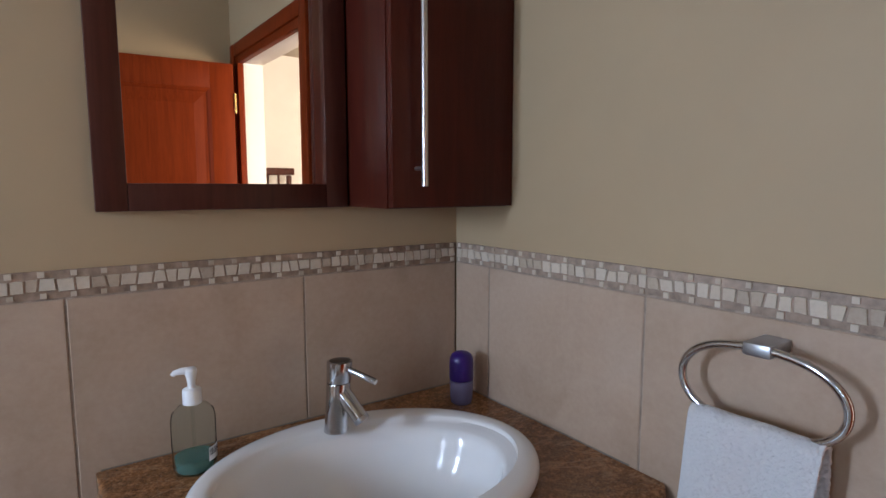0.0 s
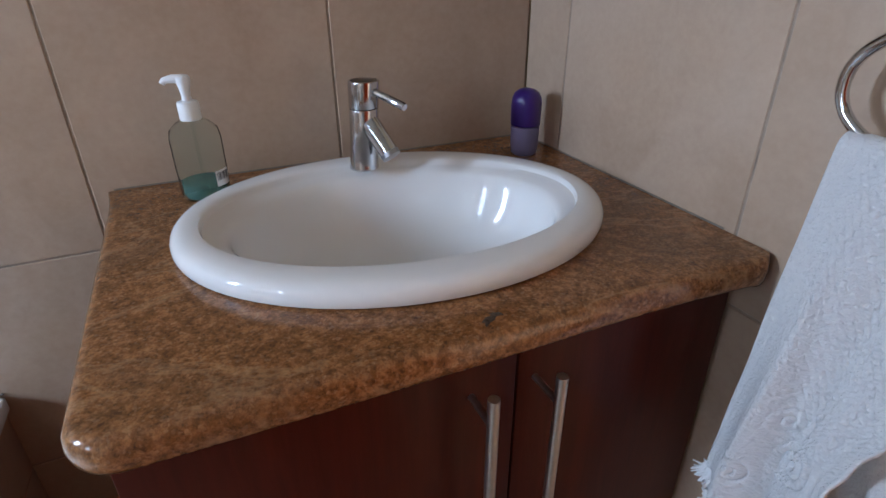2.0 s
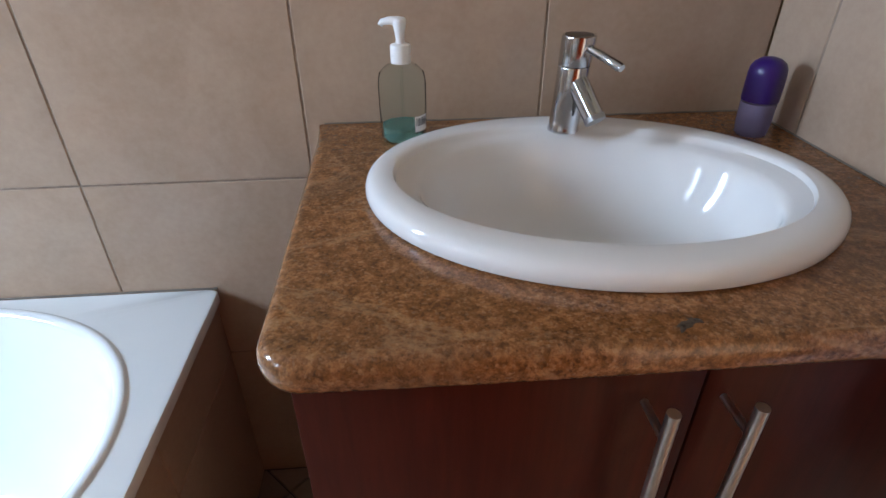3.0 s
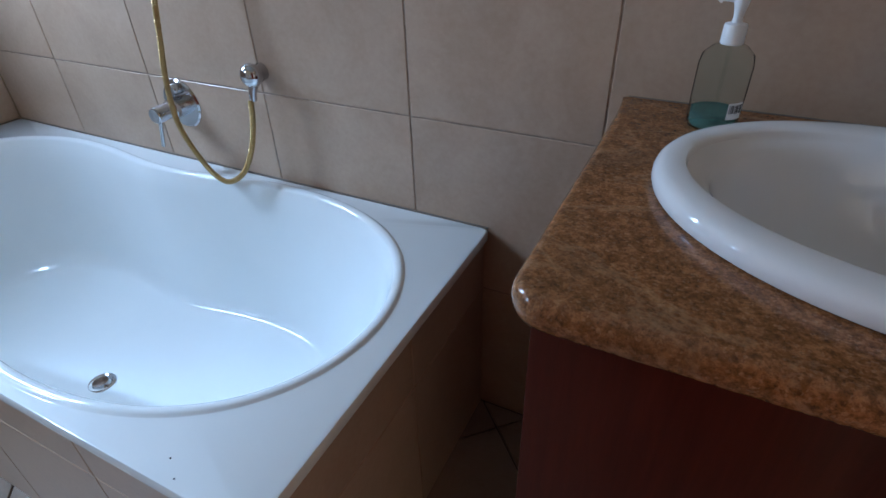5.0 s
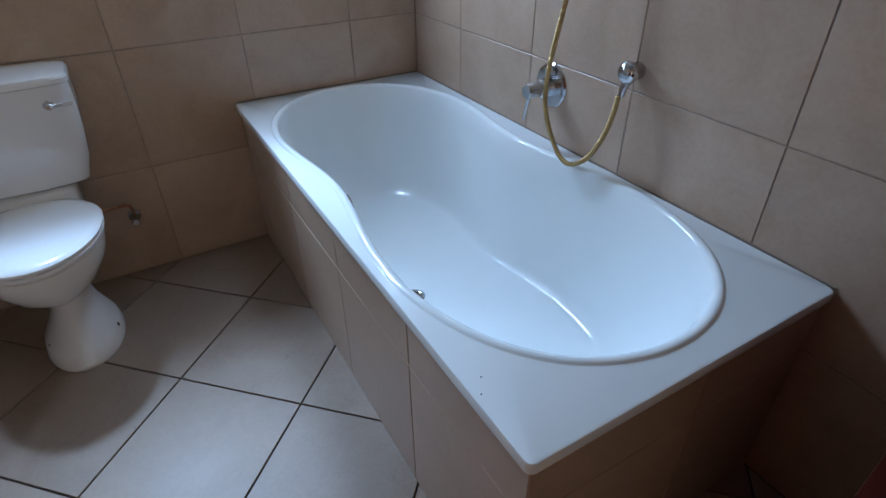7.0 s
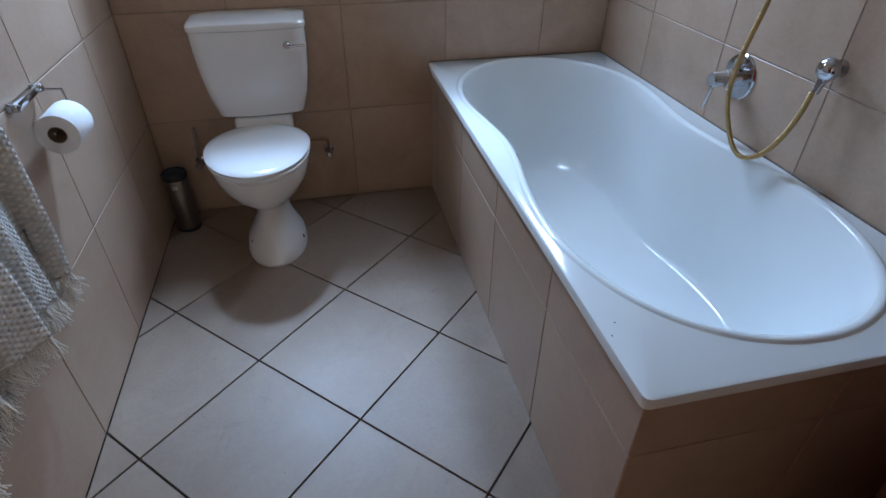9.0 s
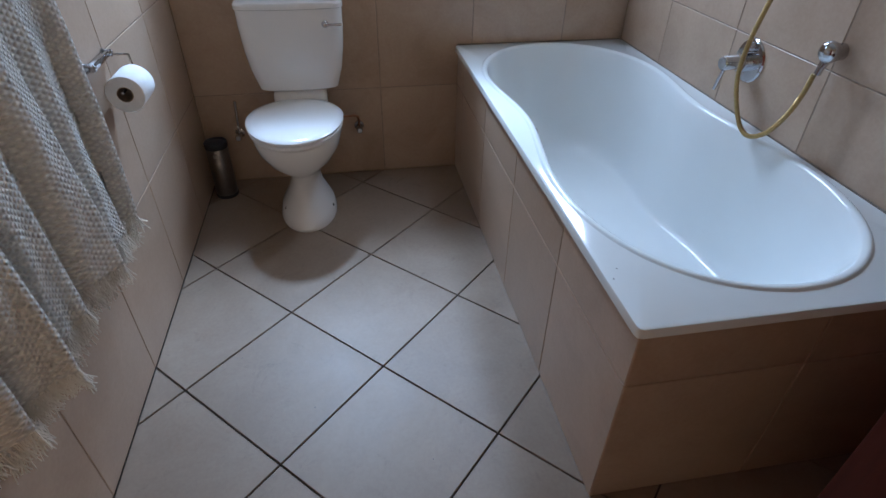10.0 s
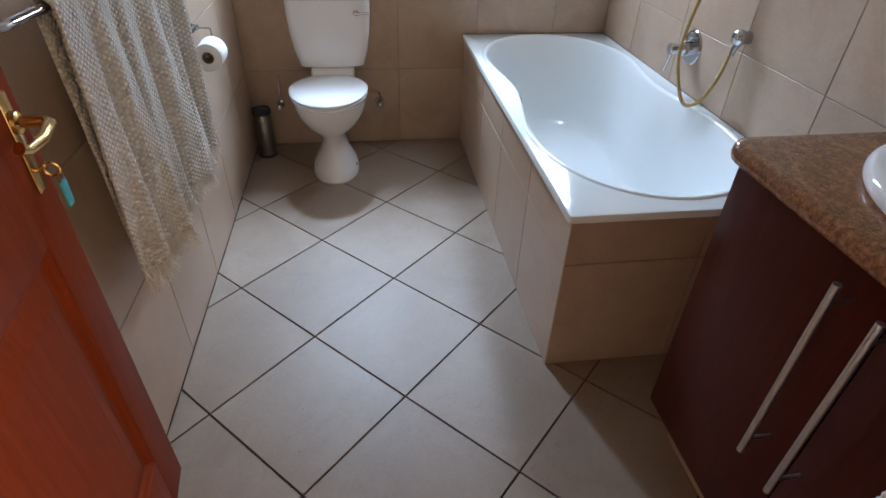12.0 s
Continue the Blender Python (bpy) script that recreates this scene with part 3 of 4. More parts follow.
# ---- vanity ----
def vanity():
    v = thing("vanity_cabinet", "dark mahogany two-door vanity cabinet under the countertop", "vanity", (0, 0, 0))
    x0, x1, yf = 0.768, XE - 0.004, 0.664
    bm = bmesh.new()
    box(bm, x0, x0 + 0.018, yf, 1.19, 0.15, 0.864, 0.001)
    box(bm, x1 - 0.018, x1, yf, 1.19, 0.15, 0.864, 0.001)
    box(bm, x0 + 0.018, x1 - 0.018, yf, 1.19, 0.15, 0.168)
    box(bm, x0 + 0.018, x1 - 0.018, 1.18, 1.19, 0.168, 0.864)
    box(bm, x0 + 0.018, x1 - 0.018, yf, yf + 0.018, 0.80, 0.864)
    part("body", bm, CABINET, v)
    bm = bmesh.new()
    box(bm, x0 + 0.02, x1 - 0.002, 0.728, 1.19, 0.0, 0.149)
    part("plinth", bm, WALL_TILE, v, "pale beige tiled plinth", smooth=False)
    seam = 1.167
    for n, (a, b, hx) in enumerate(((x0 + 0.001, seam - 0.0015, 1.109), (seam + 0.0015, x1 - 0.012, 1.191))):
        bm = bmesh.new()
        box(bm, a, b, yf - 0.019, yf - 0.001, 0.155, 0.860, 0.0018)
        d = part("door", bm, CABINET, v)
        bm = bmesh.new()
        tube(bm, [(hx, 0.596, 0.432), (hx, 0.596, 0.838)], 0.0065, 18)
        for z in (0.470, 0.800):
            tube(bm, [(hx, 0.596, z), (hx, yf - 0.019, z)], 0.0042, 12)
        part("handle", bm, SATIN, d, "brushed steel bar handle")


vanity()
CZ = 0.905


def countertop():
    bm = bmesh.new()
    x0, x1, y0, y1 = 0.740, XE - 0.002, 0.613, YN - 0.002
    outer = []
    for cx, cy, r, a0 in ((x1 - 0.004, y1 - 0.004, 0.004, 0), (x0 + 0.008, y1 - 0.006, 0.006, 90), (x0 + 0.05, y0 + 0.045, 0.045, 180), (x1 - 0.030, y0 + 0.030, 0.030, 270)):
        for k in range(13):
            a = radians(a0 + 90 * k / 12)
            outer.append(Vector((cx + r * math.cos(a), cy + r * math.sin(a), 0)))
    # slightly bowed front
    outer = [p for a, b in zip(outer, outer[1:] + outer[:1]) for p in (a.lerp(b, k / max(1, int((b - a).length / 0.012))) for k in range(max(1, int((b - a).length / 0.012))))]
    c = Vector((1.125, 0.911, 0))
    order = sorted(range(len(outer)), key=lambda i: math.atan2(outer[i].y - c.y, outer[i].x - c.x))
    outer = [outer[i] for i in order]

    def shrink(d):
        out = []
        for i, p in enumerate(outer):
            t = (outer[(i + 1) % len(outer)] - outer[i - 1]).normalized()
            q = p + d * max(0, min(1, (y1 - 0.012 - p.y) / 0.06)) * max(0, min(1, (x1 - 0.002 - p.x) / 0.03)) * Vector((-t.y, t.x, 0))
            bow = (-0.004 * max(0, math.sin((q.x - 0.70) / 0.8 * math.pi)) - 0.014 * max(0, min(1, (q.x - 1.25) / 0.25)) ** 2) * max(0, min(1, (0.72 - q.y) / 0.07))
            out.append(q + Vector((0, bow, 0)))
        return out

    def at(pts, z):
        return [Vector((p.x, p.y, z)) for p in pts]

    th = 0.040
    loops = [at(shrink(0.02), CZ - th)]
    for k in range(9):
        a = math.pi * k / 8
        loops.append(at(shrink(0.014 * (1 - math.sin(a))), CZ - th / 2 - math.cos(a) * th / 2))
    loops.append(at(shrink(0.02), CZ))
    hole = [Vector((c.x + 0.264 * math.cos(t), c.y + 0.196 * math.sin(t), CZ)) for t in (math.atan2(p.y - c.y, p.x - c.x) for p in outer)]
    loops += [hole, [p - Vector((0, 0, th)) for p in hole], loops[0]]
    rings(bm, loops, False, False)
    bmesh.ops.remove_doubles(bm, verts=bm.verts[:], dist=1e-5)
    bmesh.ops.recalc_face_normals(bm, faces=bm.faces[:])
    bm.normal_update()
    for e in bm.edges:
        e.smooth = len(e.link_faces) < 2 or (e.calc_face_angle(0) < radians(38) and (e.link_faces[0].normal.z > 0.9995) == (e.link_faces[1].normal.z > 0.9995))
    top = thing("countertop", "polished brown granite countertop with rounded front corners", "countertop")
    part("slab", bm, GRANITE, top)
    bm = bmesh.new()
    rnd = random.Random(9)
    for dx, dy, a, turn in ((0.0, 0.0, 0.011, 20), (0.010, 0.004, 0.008, -30), (-0.006, -0.006, 0.006, 50)):
        ring = [Vector((a * (1 + rnd.uniform(-0.35, 0.2)) * math.cos(t), 0.42 * a * (1 + rnd.uniform(-0.35, 0.3)) * math.sin(t), 0)) for t in (2 * math.pi * k / 14 for k in range(14))]
        spin = Matrix.Translation((1.124 + dx, 0.637 + dy, CZ + 0.0002)) @ pose(0, 0, 0, 0, 0, turn)
        rings(bm, [[spin @ p for p in ring], [spin @ (p * 0.9 + Vector((0, 0, 0.0002))) for p in ring]], False, True)
    part("dark_inclusion", bm, DARKSTONE, top, "dark mineral mark in the granite")
    for p, q in (((x0 + 0.01, YN - 0.001, CZ + 0.001), (x1, YN - 0.001, CZ + 0.001)), ((XE - 0.001, y0 + 0.075, CZ + 0.001), (XE - 0.001, YN, CZ + 0.001))):
        bm = bmesh.new()
        tube(bm, [p, q], 0.0014, 8)
        part("sealant_bead", bm, SILICONE, top, "dark sealant joint against the wall")


countertop()


def basin():
    turn = -8
    b = thing("basin", "white oval ceramic drop-in basin on the granite", "basin", (1.125, 0.911, CZ))
    bm = bmesh.new()
    A, B = 0.293, 0.222

    def el(a, bb, z, dy=0.0):
        return circle(0, dy, z, a, bb, 96)

    prof = [el(A - 0.018, B - 0.013, -0.02, -0.005), el(A - 0.006, B - 0.001, 0.0005, -0.005), el(A - 0.0012, B + 0.0038, 0.003, -0.005), el(A + 0.0006, B + 0.0055, 0.0085, -0.005), el(A + 0.0002, B + 0.005, 0.0155, -0.005),
            el(A - 0.0022, B + 0.0026, 0.0212, -0.005), el(A - 0.0068, B - 0.002, 0.0258, -0.005), el(A - 0.0135, B - 0.010, 0.0284, -0.0045), el(A - 0.0215, B - 0.020, 0.0297, -0.004),
            el(A - 0.029, B - 0.034, 0.0296, -0.005), el(A - 0.0355, B - 0.044, 0.0287, -0.008), el(A - 0.0375, B - 0.047, 0.0262, -0.010), el(A - 0.0390, B - 0.049, 0.0218, -0.011), el(A - 0.048, B - 0.053, 0.0182, -0.013), el(A - 0.060, B - 0.057, 0.0145, -0.015),
            el(A - 0.067, B - 0.060, 0.0100, -0.016), el(A - 0.071, B - 0.063, 0.0020, -0.018), el(A - 0.074, B - 0.066, -0.008, -0.020)]
    for k in range(1, 11):
        t = k / 10
        s = 1 - 0.30 * t - 0.56 * (1 - math.sqrt(max(0, 1 - t * t)))
        prof.append(el((A - 0.074) * s, (B - 0.066) * s, -0.008 - 0.117 * math.sin(t * math.pi / 2) ** 0.9, -0.020))
    prof.append(el(0.02, 0.016, -0.1265, -0.02))
    rings(bm, prof, False, True)
    bmesh.ops.recalc_face_normals(bm, faces=bm.faces[:])
    bmesh.ops.rotate(bm, cent=(0, 0, 0), matrix=Matrix.Rotation(radians(turn), 3, "Z"), verts=bm.verts)
    part("bowl", bm, PORCELAIN, b)
    bm = bmesh.new()
    lathe(bm, [(0.022, 0), (0.022, 0.003), (0.017, 0.004), (0.012, 0.002), (0.0, 0.002)], 28, pose(0, -0.02, -0.1262))
    part("drain", bm, CHROME, b, "chrome drain")
    bm = bmesh.new()
    loop_tube(bm, [(p.x, p.y, 0.0012) for p in circle(0, -0.005, 0, A - 0.0055, B - 0.0005, 96)], 0.0012, 6)
    bmesh.ops.rotate(bm, cent=(0, 0, 0), matrix=Matrix.Rotation(radians(turn), 3, "Z"), verts=bm.verts)
    part("sealant_ring", bm, SILICONE, b, "thin dark sealant line under the rim")


basin()


def tap():
    base = Vector((1.124, 1.061, CZ + 0.0275))
    t = thing("basin_tap", "chrome single-lever mixer tap on the basin rim", "tap", base)
    turn = pose(0, 0, 0, 0, 0, -61)
    lean = Matrix(((1, 0, 0.085, 0), (0, 1, 0, 0), (0, 0, 1, 0), (0, 0, 0, 1)))
    bm = bmesh.new()
    lathe(bm, [(0.0232, 0.0), (0.0232, 0.003), (0.0222, 0.005), (0.0218, 0.04), (0.0226, 0.094), (0.0220, 0.0955)], 40, turn @ lean)
    part("body", bm, CHROME, t)
    bm = bmesh.new()
    lathe(bm, [(0.0218, 0.0965), (0.0228, 0.0975), (0.0238, 0.134), (0.0232, 0.1365), (0.0215, 0.1375)], 40, turn @ lean)
    cap = part("cap", bm, CHROME, t)
    bm = bmesh.new()
    lathe(bm, [(0.0215, 0.1372), (0.012, 0.1386), (0.0, 0.139)], 40, turn @ lean)
    part("cap_disc", bm, DARKCHROME, cap, "dull dark top disc")
    bm = bmesh.new()
    b2 = bmesh.new()
    tube(b2, [(0.026, 0, 0.124), (0.060, 0, 0.116), (0.088, 0, 0.1085), (0.091, 0, 0.1075)], [0.0058, 0.0060, 0.0064, 0.0052], 16)
    join(bm, b2, turn)
    part("lever", bm, CHROME, cap)
    bm = bmesh.new()
    b2 = bmesh.new()
    tube(b2, [(0.006, 0, 0.084), (0.024, 0, 0.068), (0.042, 0, 0.049), (0.056, 0, 0.034)], [0.0170, 0.0160, 0.0150, 0.0146], 24)
    join(bm, b2, turn)
    spout = part("spout", bm, CHROME, t)
    bm = bmesh.new()
    b2 = bmesh.new()
    tube(b2, [(0.056, 0, 0.034), (0.061, 0, 0.0285)], [0.0155, 0.0150], 20)
    join(bm, b2, turn)
    part("aerator", bm, GREYMETAL, spout)


tap()


def pump_bottle():
    b = thing("soap_dispenser", "clear plastic pump bottle with a little teal soap", "soap dispenser", (0.885, 1.112, CZ))
    turn = pose(0, 0, 0, 0, 0, 15)
    outer = [(0.028, 0.0), (0.0325, 0.003), (0.0350, 0.012), (0.0362, 0.05), (0.0362, 0.092), (0.0338, 0.105), (0.024, 0.115), (0.013, 0.121), (0.012, 0.131)]
    bm = bmesh.new()
    lathe(bm, outer + [(0.0108, 0.131), (0.0118, 0.120), (0.023, 0.1135), (0.0326, 0.104), (0.0350, 0.092), (0.0350, 0.05), (0.0338, 0.012), (0.030, 0.004), (0.0, 0.003)], 40, turn, 0.92)
    part("bottle", bm, BOTTLE, b)
    bm = bmesh.new()
    lathe(bm, [(0.0295, 0.0045), (0.0330, 0.012), (0.0340, 0.027), (0.0, 0.027)], 40, turn, 0.92)
    part("soap", bm, SOAP, b, "teal liquid soap")
    bm = bmesh.new()
    lathe(bm, [(0.0140, 0.119), (0.0150, 0.120), (0.0150, 0.142), (0.0140, 0.145), (0.007, 0.147), (0.0055, 0.156), (0.0, 0.156)], 32, turn)
    part("collar", bm, WHITE_PLASTIC, b, "white screw collar")
    bm = bmesh.new()
    b2 = bmesh.new()
    lathe(b2, [(0.006, 0.152), (0.0072, 0.162), (0.0095, 0.172), (0.010, 0.178), (0.008, 0.181), (0.0, 0.182)], 24)
    tube(b2, [(0, 0, 0.176), (-0.014, 0, 0.177), (-0.025, 0, 0.175), (-0.028, 0, 0.171)], [0.007, 0.0058, 0.0045, 0.004], 12)
    join(bm, b2, pose(0, 0, 0, 0, 0, -12))
    part("pump_head", bm, WHITE_PLASTIC, b, "white pump head")
    bm = bmesh.new()
    tube(bm, [(0, 0, 0.008), (0, 0, 0.13)], 0.0028, 8)
    part("dip_tube", bm, BOTTLE, b)
    bm = bmesh.new()
    lab = []
    for z in (0.022, 0.046):
        lab.append([turn @ Vector((0.0366 * math.cos(a), 0.0366 * 0.92 * math.sin(a), z)) for a in (radians(-76 + 6 * k) for k in range(8))])
    rings(bm, lab, False, False, closed=False)
    st = part("sticker", bm, WHITE_PLASTIC, b, "small white price sticker")
    bm = bmesh.new()
    for k in range(9):
        a = radians(-72 + 4 * k)
        w = radians(0.6 + 0.5 * (k % 3))
        rings(bm, [[turn @ Vector((0.0369 * math.cos(a + s * w), 0.0369 * 0.92 * math.sin(a + s * w), z)) for s in (-1, 1)] for z in (0.031, 0.043)], False, False, closed=False)
    part("barcode_bars", bm, BLACK, st, "black printed bars")


pump_bottle()


def roll_on():
    b = thing("deodorant", "roll-on deodorant with a domed purple cap", "deodorant", (1.441, 1.087, CZ))
    bm = bmesh.new()
    lathe(bm, [(0.0205, 0.0), (0.0235, 0.003), (0.0255, 0.02), (0.026, 0.052), (0.0225, 0.054), (0.0, 0.054)], 36)
    part("bottle", bm, FROSTED, b, "frosted lilac bottle")
    bm = bmesh.new()
    lathe(bm, [(0.0268, 0.055), (0.0272, 0.057), (0.0272, 0.094), (0.026, 0.104), (0.022, 0.112), (0.015, 0.117), (0.007, 0.1195), (0.0, 0.120)], 36)
    part("cap", bm, PURPLE, b, "purple domed cap")


roll_on()


# ---- mirror and wall cabinet ----
def wall_mirror():
    x0, x1, z0, z1, yf, yb = 0.768, 1.214, 1.350, 2.05, 1.180, YN + BACK
    m = thing("wall_mirror", "rectangular mirror in a dark stained wooden frame", "mirror", (x0, yb, z0))
    w, h, d, s = x1 - x0, z1 - z0, yf - yb, 0.047
    for a, b, c, e in ((0, s, 0, h), (w - s, w, 0, h), (s, w - s, 0, s), (s, w - s, h - s, h)):
        bm = bmesh.new()
        box(bm, a, b, d, 0, c, e, 0.002)
        part("frame_rail", bm, FRAMEWOOD, m)
    bm = bmesh.new()
    box(bm, s, w - s, d + 0.008, d + 0.012, s, h - s)
    glass = part("mirror_glass", bm, MIRROR, m, "silvered mirror glass", smooth=False)
    glass.matrix_basis = Matrix.Translation((w / 2, d + 0.010, h / 2)) @ pose(0, 0, 0, 0.25, 0, 0.65) @ Matrix.Translation((-w / 2, -d - 0.010, -h / 2))


wall_mirror()


def wall_cabinet():
    x0, x1, y0, y1, z0, z1 = 1.219, XE + BACK, 1.004, YN + BACK, 1.350, 2.05
    c = thing("wall_cabinet", "narrow dark mahogany wall cabinet in the corner", "cabinet", (x0, y1, z0))
    w, d, h = x1 - x0, y0 - y1, z1 - z0
    bm = bmesh.new()
    box(bm, 0, w, d + 0.020, 0, 0, h, 0.0015)
    part("body", bm, CABINET, c)
    bm = bmesh.new()
    box(bm, 0.001, w - 0.003, d, d + 0.018, 0.002, h - 0.002, 0.0018)
    door = part("door", bm, CABINET, c)
    bm = bmesh.new()
    tube(bm, [(0.052, d - 0.03, 0.042), (0.052, d - 0.03, 0.60)], 0.006, 16)
    for z in (0.075, 0.565):
        tube(bm, [(0.052, d - 0.03, z), (0.052, d, z)], 0.004, 10)
    part("handle", bm, SATIN, door, "brushed steel bar handle")


wall_cabinet()


# ---- towels and holders ----
def towel_ring():
    y, z, x = 0.463, 1.177, XE - 0.052
    t = thing("towel_ring", "chrome oval towel ring on a square wall mount", "towel ring", (XE, y, z))
    bm = bmesh.new()
    box(bm, -0.060, 0.002, -0.018, 0.018, -0.008, 0.010, 0.003)
    part("mount", bm, GREYMETAL, t, "satin grey square mount")
    hw, hh = 0.104, 0.057
    pts = []
    for i in range(400):
        a = 2 * math.pi * i / 400
        c, s = math.cos(a), math.sin(a)
        pts.append(Vector((-0.052, hw * math.copysign(abs(c) ** 0.82, c), -0.055 + hh * math.copysign(abs(s) ** 0.95, s))))
    bm = bmesh.new()
    loop_tube(bm, resample(pts, 72), 0.0058, 12)
    part("ring", bm, CHROME, t, "polished chrome ring")


towel_ring()


def hanging_cloth(name, u0, u1, top, drop_front, drop_back, fold, mat, gap, axis, bulge=0.0, nu=110, nv=90, seed=1, thick=0.006, rib=0.0015, emboss=(), nub=0.0, waves=(0.115, 0.067, 0.23)):
    """A cloth hung over a bar. u runs along the bar, the other way is out from the wall (positive: front)."""
    rnd = random.Random(seed)
    ph = [rnd.uniform(0, 6.28) for _ in range(8)]
    bm = bmesh.new()
    uvl = bm.loops.layers.uv.new("UVMap")
    total = drop_front + drop_back + math.pi * gap
    grid = []
    for i in range(nu + 1):
        a = i / nu
        row = []
        for j in range(nv + 1):
            s = total * j / nv
            if s < drop_front:
                v, z, side = gap, top - (drop_front - s), 1
            elif s < drop_front + math.pi * gap:
                q = (s - drop_front) / gap
                v, z, side = gap * math.cos(q), top + gap * math.sin(q), math.cos(q)
            else:
                v, z, side = -gap, top - (s - drop_front - math.pi * gap), -1
            down = max(0, (top - z)) / max(drop_front, drop_back)
            loose = min(1.0, 0.25 + 1.1 * down)
            length = u1 - u0
            x = u0 + a * length
            w = fold * loose * (math.sin(a * length / waves[0] * 6.28 + ph[0] + 0.9 * down) * 0.6 + math.sin(a * length / waves[1] * 6.28 + ph[1] - 1.4 * down) * 0.25 + math.sin(a * length / waves[2] * 6.28 + ph[2] + down) * 0.4)
            w += rib * math.sin(a * 90 + z * 40 + ph[3])
            x += 0.35 * w * math.cos(a * 9 + ph[4])
            zz = z - 0.010 * math.sin(a * 7 + ph[5]) * down - 0.006 * math.sin(a * 23 + ph[6]) * down
            v = v + (w + bulge * down if side > 0.2 else w * 0.35 if side < -0.2 else w * 0.5)
            if nub:
                inner = max(0.0, min(1.0, (0.86 - a) / 0.06)) * max(0.0, min(1.0, (zz - top + 0.27 + 0.05 * math.sin(a * 5)) / 0.03))
                v += inner * nub * (0.6 * math.sin((x * 0.85 + z) / 0.0092 * 6.283 + 0.8 * math.sin(a * 11)) + 0.55 * math.sin((x - z * 0.55) / 0.0086 * 6.283))
                v += (1 - inner) * 0.3 * nub * math.sin(z / 0.006 * 6.283 + 3 * math.sin(a * 14))
                v += 0.5 * fold * down * math.exp(-((a - 0.30 - 0.45 * (0.5 - down)) / 0.09) ** 2) - 0.6 * fold * down * math.exp(-((a - 0.75 + 0.35 * down) / 0.06) ** 2)
            if side > 0.9:
                for ex, ez, er in emboss:
                    rr = math.hypot(x - ex, zz - ez)
                    v += 0.0030 * math.sin(rr * 520 + math.atan2(zz - ez, x - ex)) * math.exp(-(rr / er) ** 4)
            row.append(((x, v, zz), (a * length, s)))
        grid.append(row)
    vs = [[bm.verts.new(axis(*p)) for p, _ in row] for row in grid]
    for i in range(nu):
        for j in range(nv):
            f = bm.faces.new((vs[i][j], vs[i + 1][j], vs[i + 1][j + 1], vs[i][j + 1]))
            for loop, (p, q) in zip(f.loops, ((i, j), (i + 1, j), (i + 1, j + 1), (i, j + 1))):
                loop[uvl].uv = grid[p][q][1]
    front = [v.co.copy() for v in (r[0] for r in vs)]
    back = [v.co.copy() for v in (r[-1] for r in vs)]
    ob = ob_of(name, bm, mat)
    mod = ob.modifiers.new("thickness", "SOLIDIFY")
    mod.thickness, mod.offset = thick, 0
    return ob, front, back


def fringe(pts, length, mat, parent, out, seed, each=3, r=0.0011):
    rnd = random.Random(seed)
    bm = bmesh.new()
    for p, q in zip(pts, pts[1:]):
        for _ in range(each):
            b = p.lerp(q, rnd.random())
            sway = (q - p).normalized() * rnd.uniform(-0.012, 0.012) + out * rnd.uniform(-0.006, 0.010)
            ln = length * rnd.uniform(0.5, 1.15)
            tube(bm, [b + Vector((0, 0, 0.003)), b + 0.5 * sway + Vector((0, 0, -0.5 * ln)), b + 1.6 * sway + Vector((0, 0, -ln))], r, 4)
    part("fringe", bm, mat, parent, "loose thread fringe")


# cream bath towel on the rail of the south wall
def towel_rail():
    t = thing("towel_rail", "straight chrome towel rail on the tiled wall", "towel rail", (0.30, YS, 1.100))
    bm = bmesh.new()
    tube(bm, smooth_path([(0.445, 0.002, 0), (0.440, 0.035, 0), (0.400, 0.068, 0), (0.34, 0.074, 0)], 6) + [Vector((-0.42, 0.074, 0))], 0.008, 14)
    part("bar", bm, CHROME, t)
    for x in (0.445, -0.40):
        bm = bmesh.new()
        lathe(bm, [(0.022, 0), (0.022, 0.006), (0.012, 0.012), (0.010, 0.066), (0, 0.066)], 24, pose(x, 0.0, 0, -90, 0, 0))
        part("mount", bm, GREYMETAL, t)


towel_rail()
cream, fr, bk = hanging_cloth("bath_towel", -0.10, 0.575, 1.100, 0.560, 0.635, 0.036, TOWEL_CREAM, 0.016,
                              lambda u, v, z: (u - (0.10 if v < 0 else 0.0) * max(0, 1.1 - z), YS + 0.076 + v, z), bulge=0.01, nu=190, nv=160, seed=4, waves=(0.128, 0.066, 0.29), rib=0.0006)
tagged(cream, "cream waffle-weave bath towel with fringed ends hung over the rail", "towel")
fringe(fr, 0.045, FRINGE_CREAM, cream, Vector((0, 1, 0)), 5)
fringe(bk, 0.045, FRINGE_CREAM, cream, Vector((0, 1, 0)), 6)



def towel_lie(u, v, z):
    """The front layer draws aside as it falls; the back layer hangs straighter."""
    d, a = max(0, 1.065 - z) / 0.42, (u - 0.378) / 0.17
    wave = 0.006 * math.sin(z * 34 + 1.0) + 0.0015 * math.sin(z * 120)
    if v > 0:
        dy = d * (0.050 * (1 - a) + 0.006 * a) + min(1, 3 * d) * wave * max(0, 1 - a) ** 3
    else:
        dy = d * 0.006 * a + 0.5 * min(1, 3 * d) * wave * max(0, 1 - a) ** 3
    return XE - 0.052 - v, u + dy, z


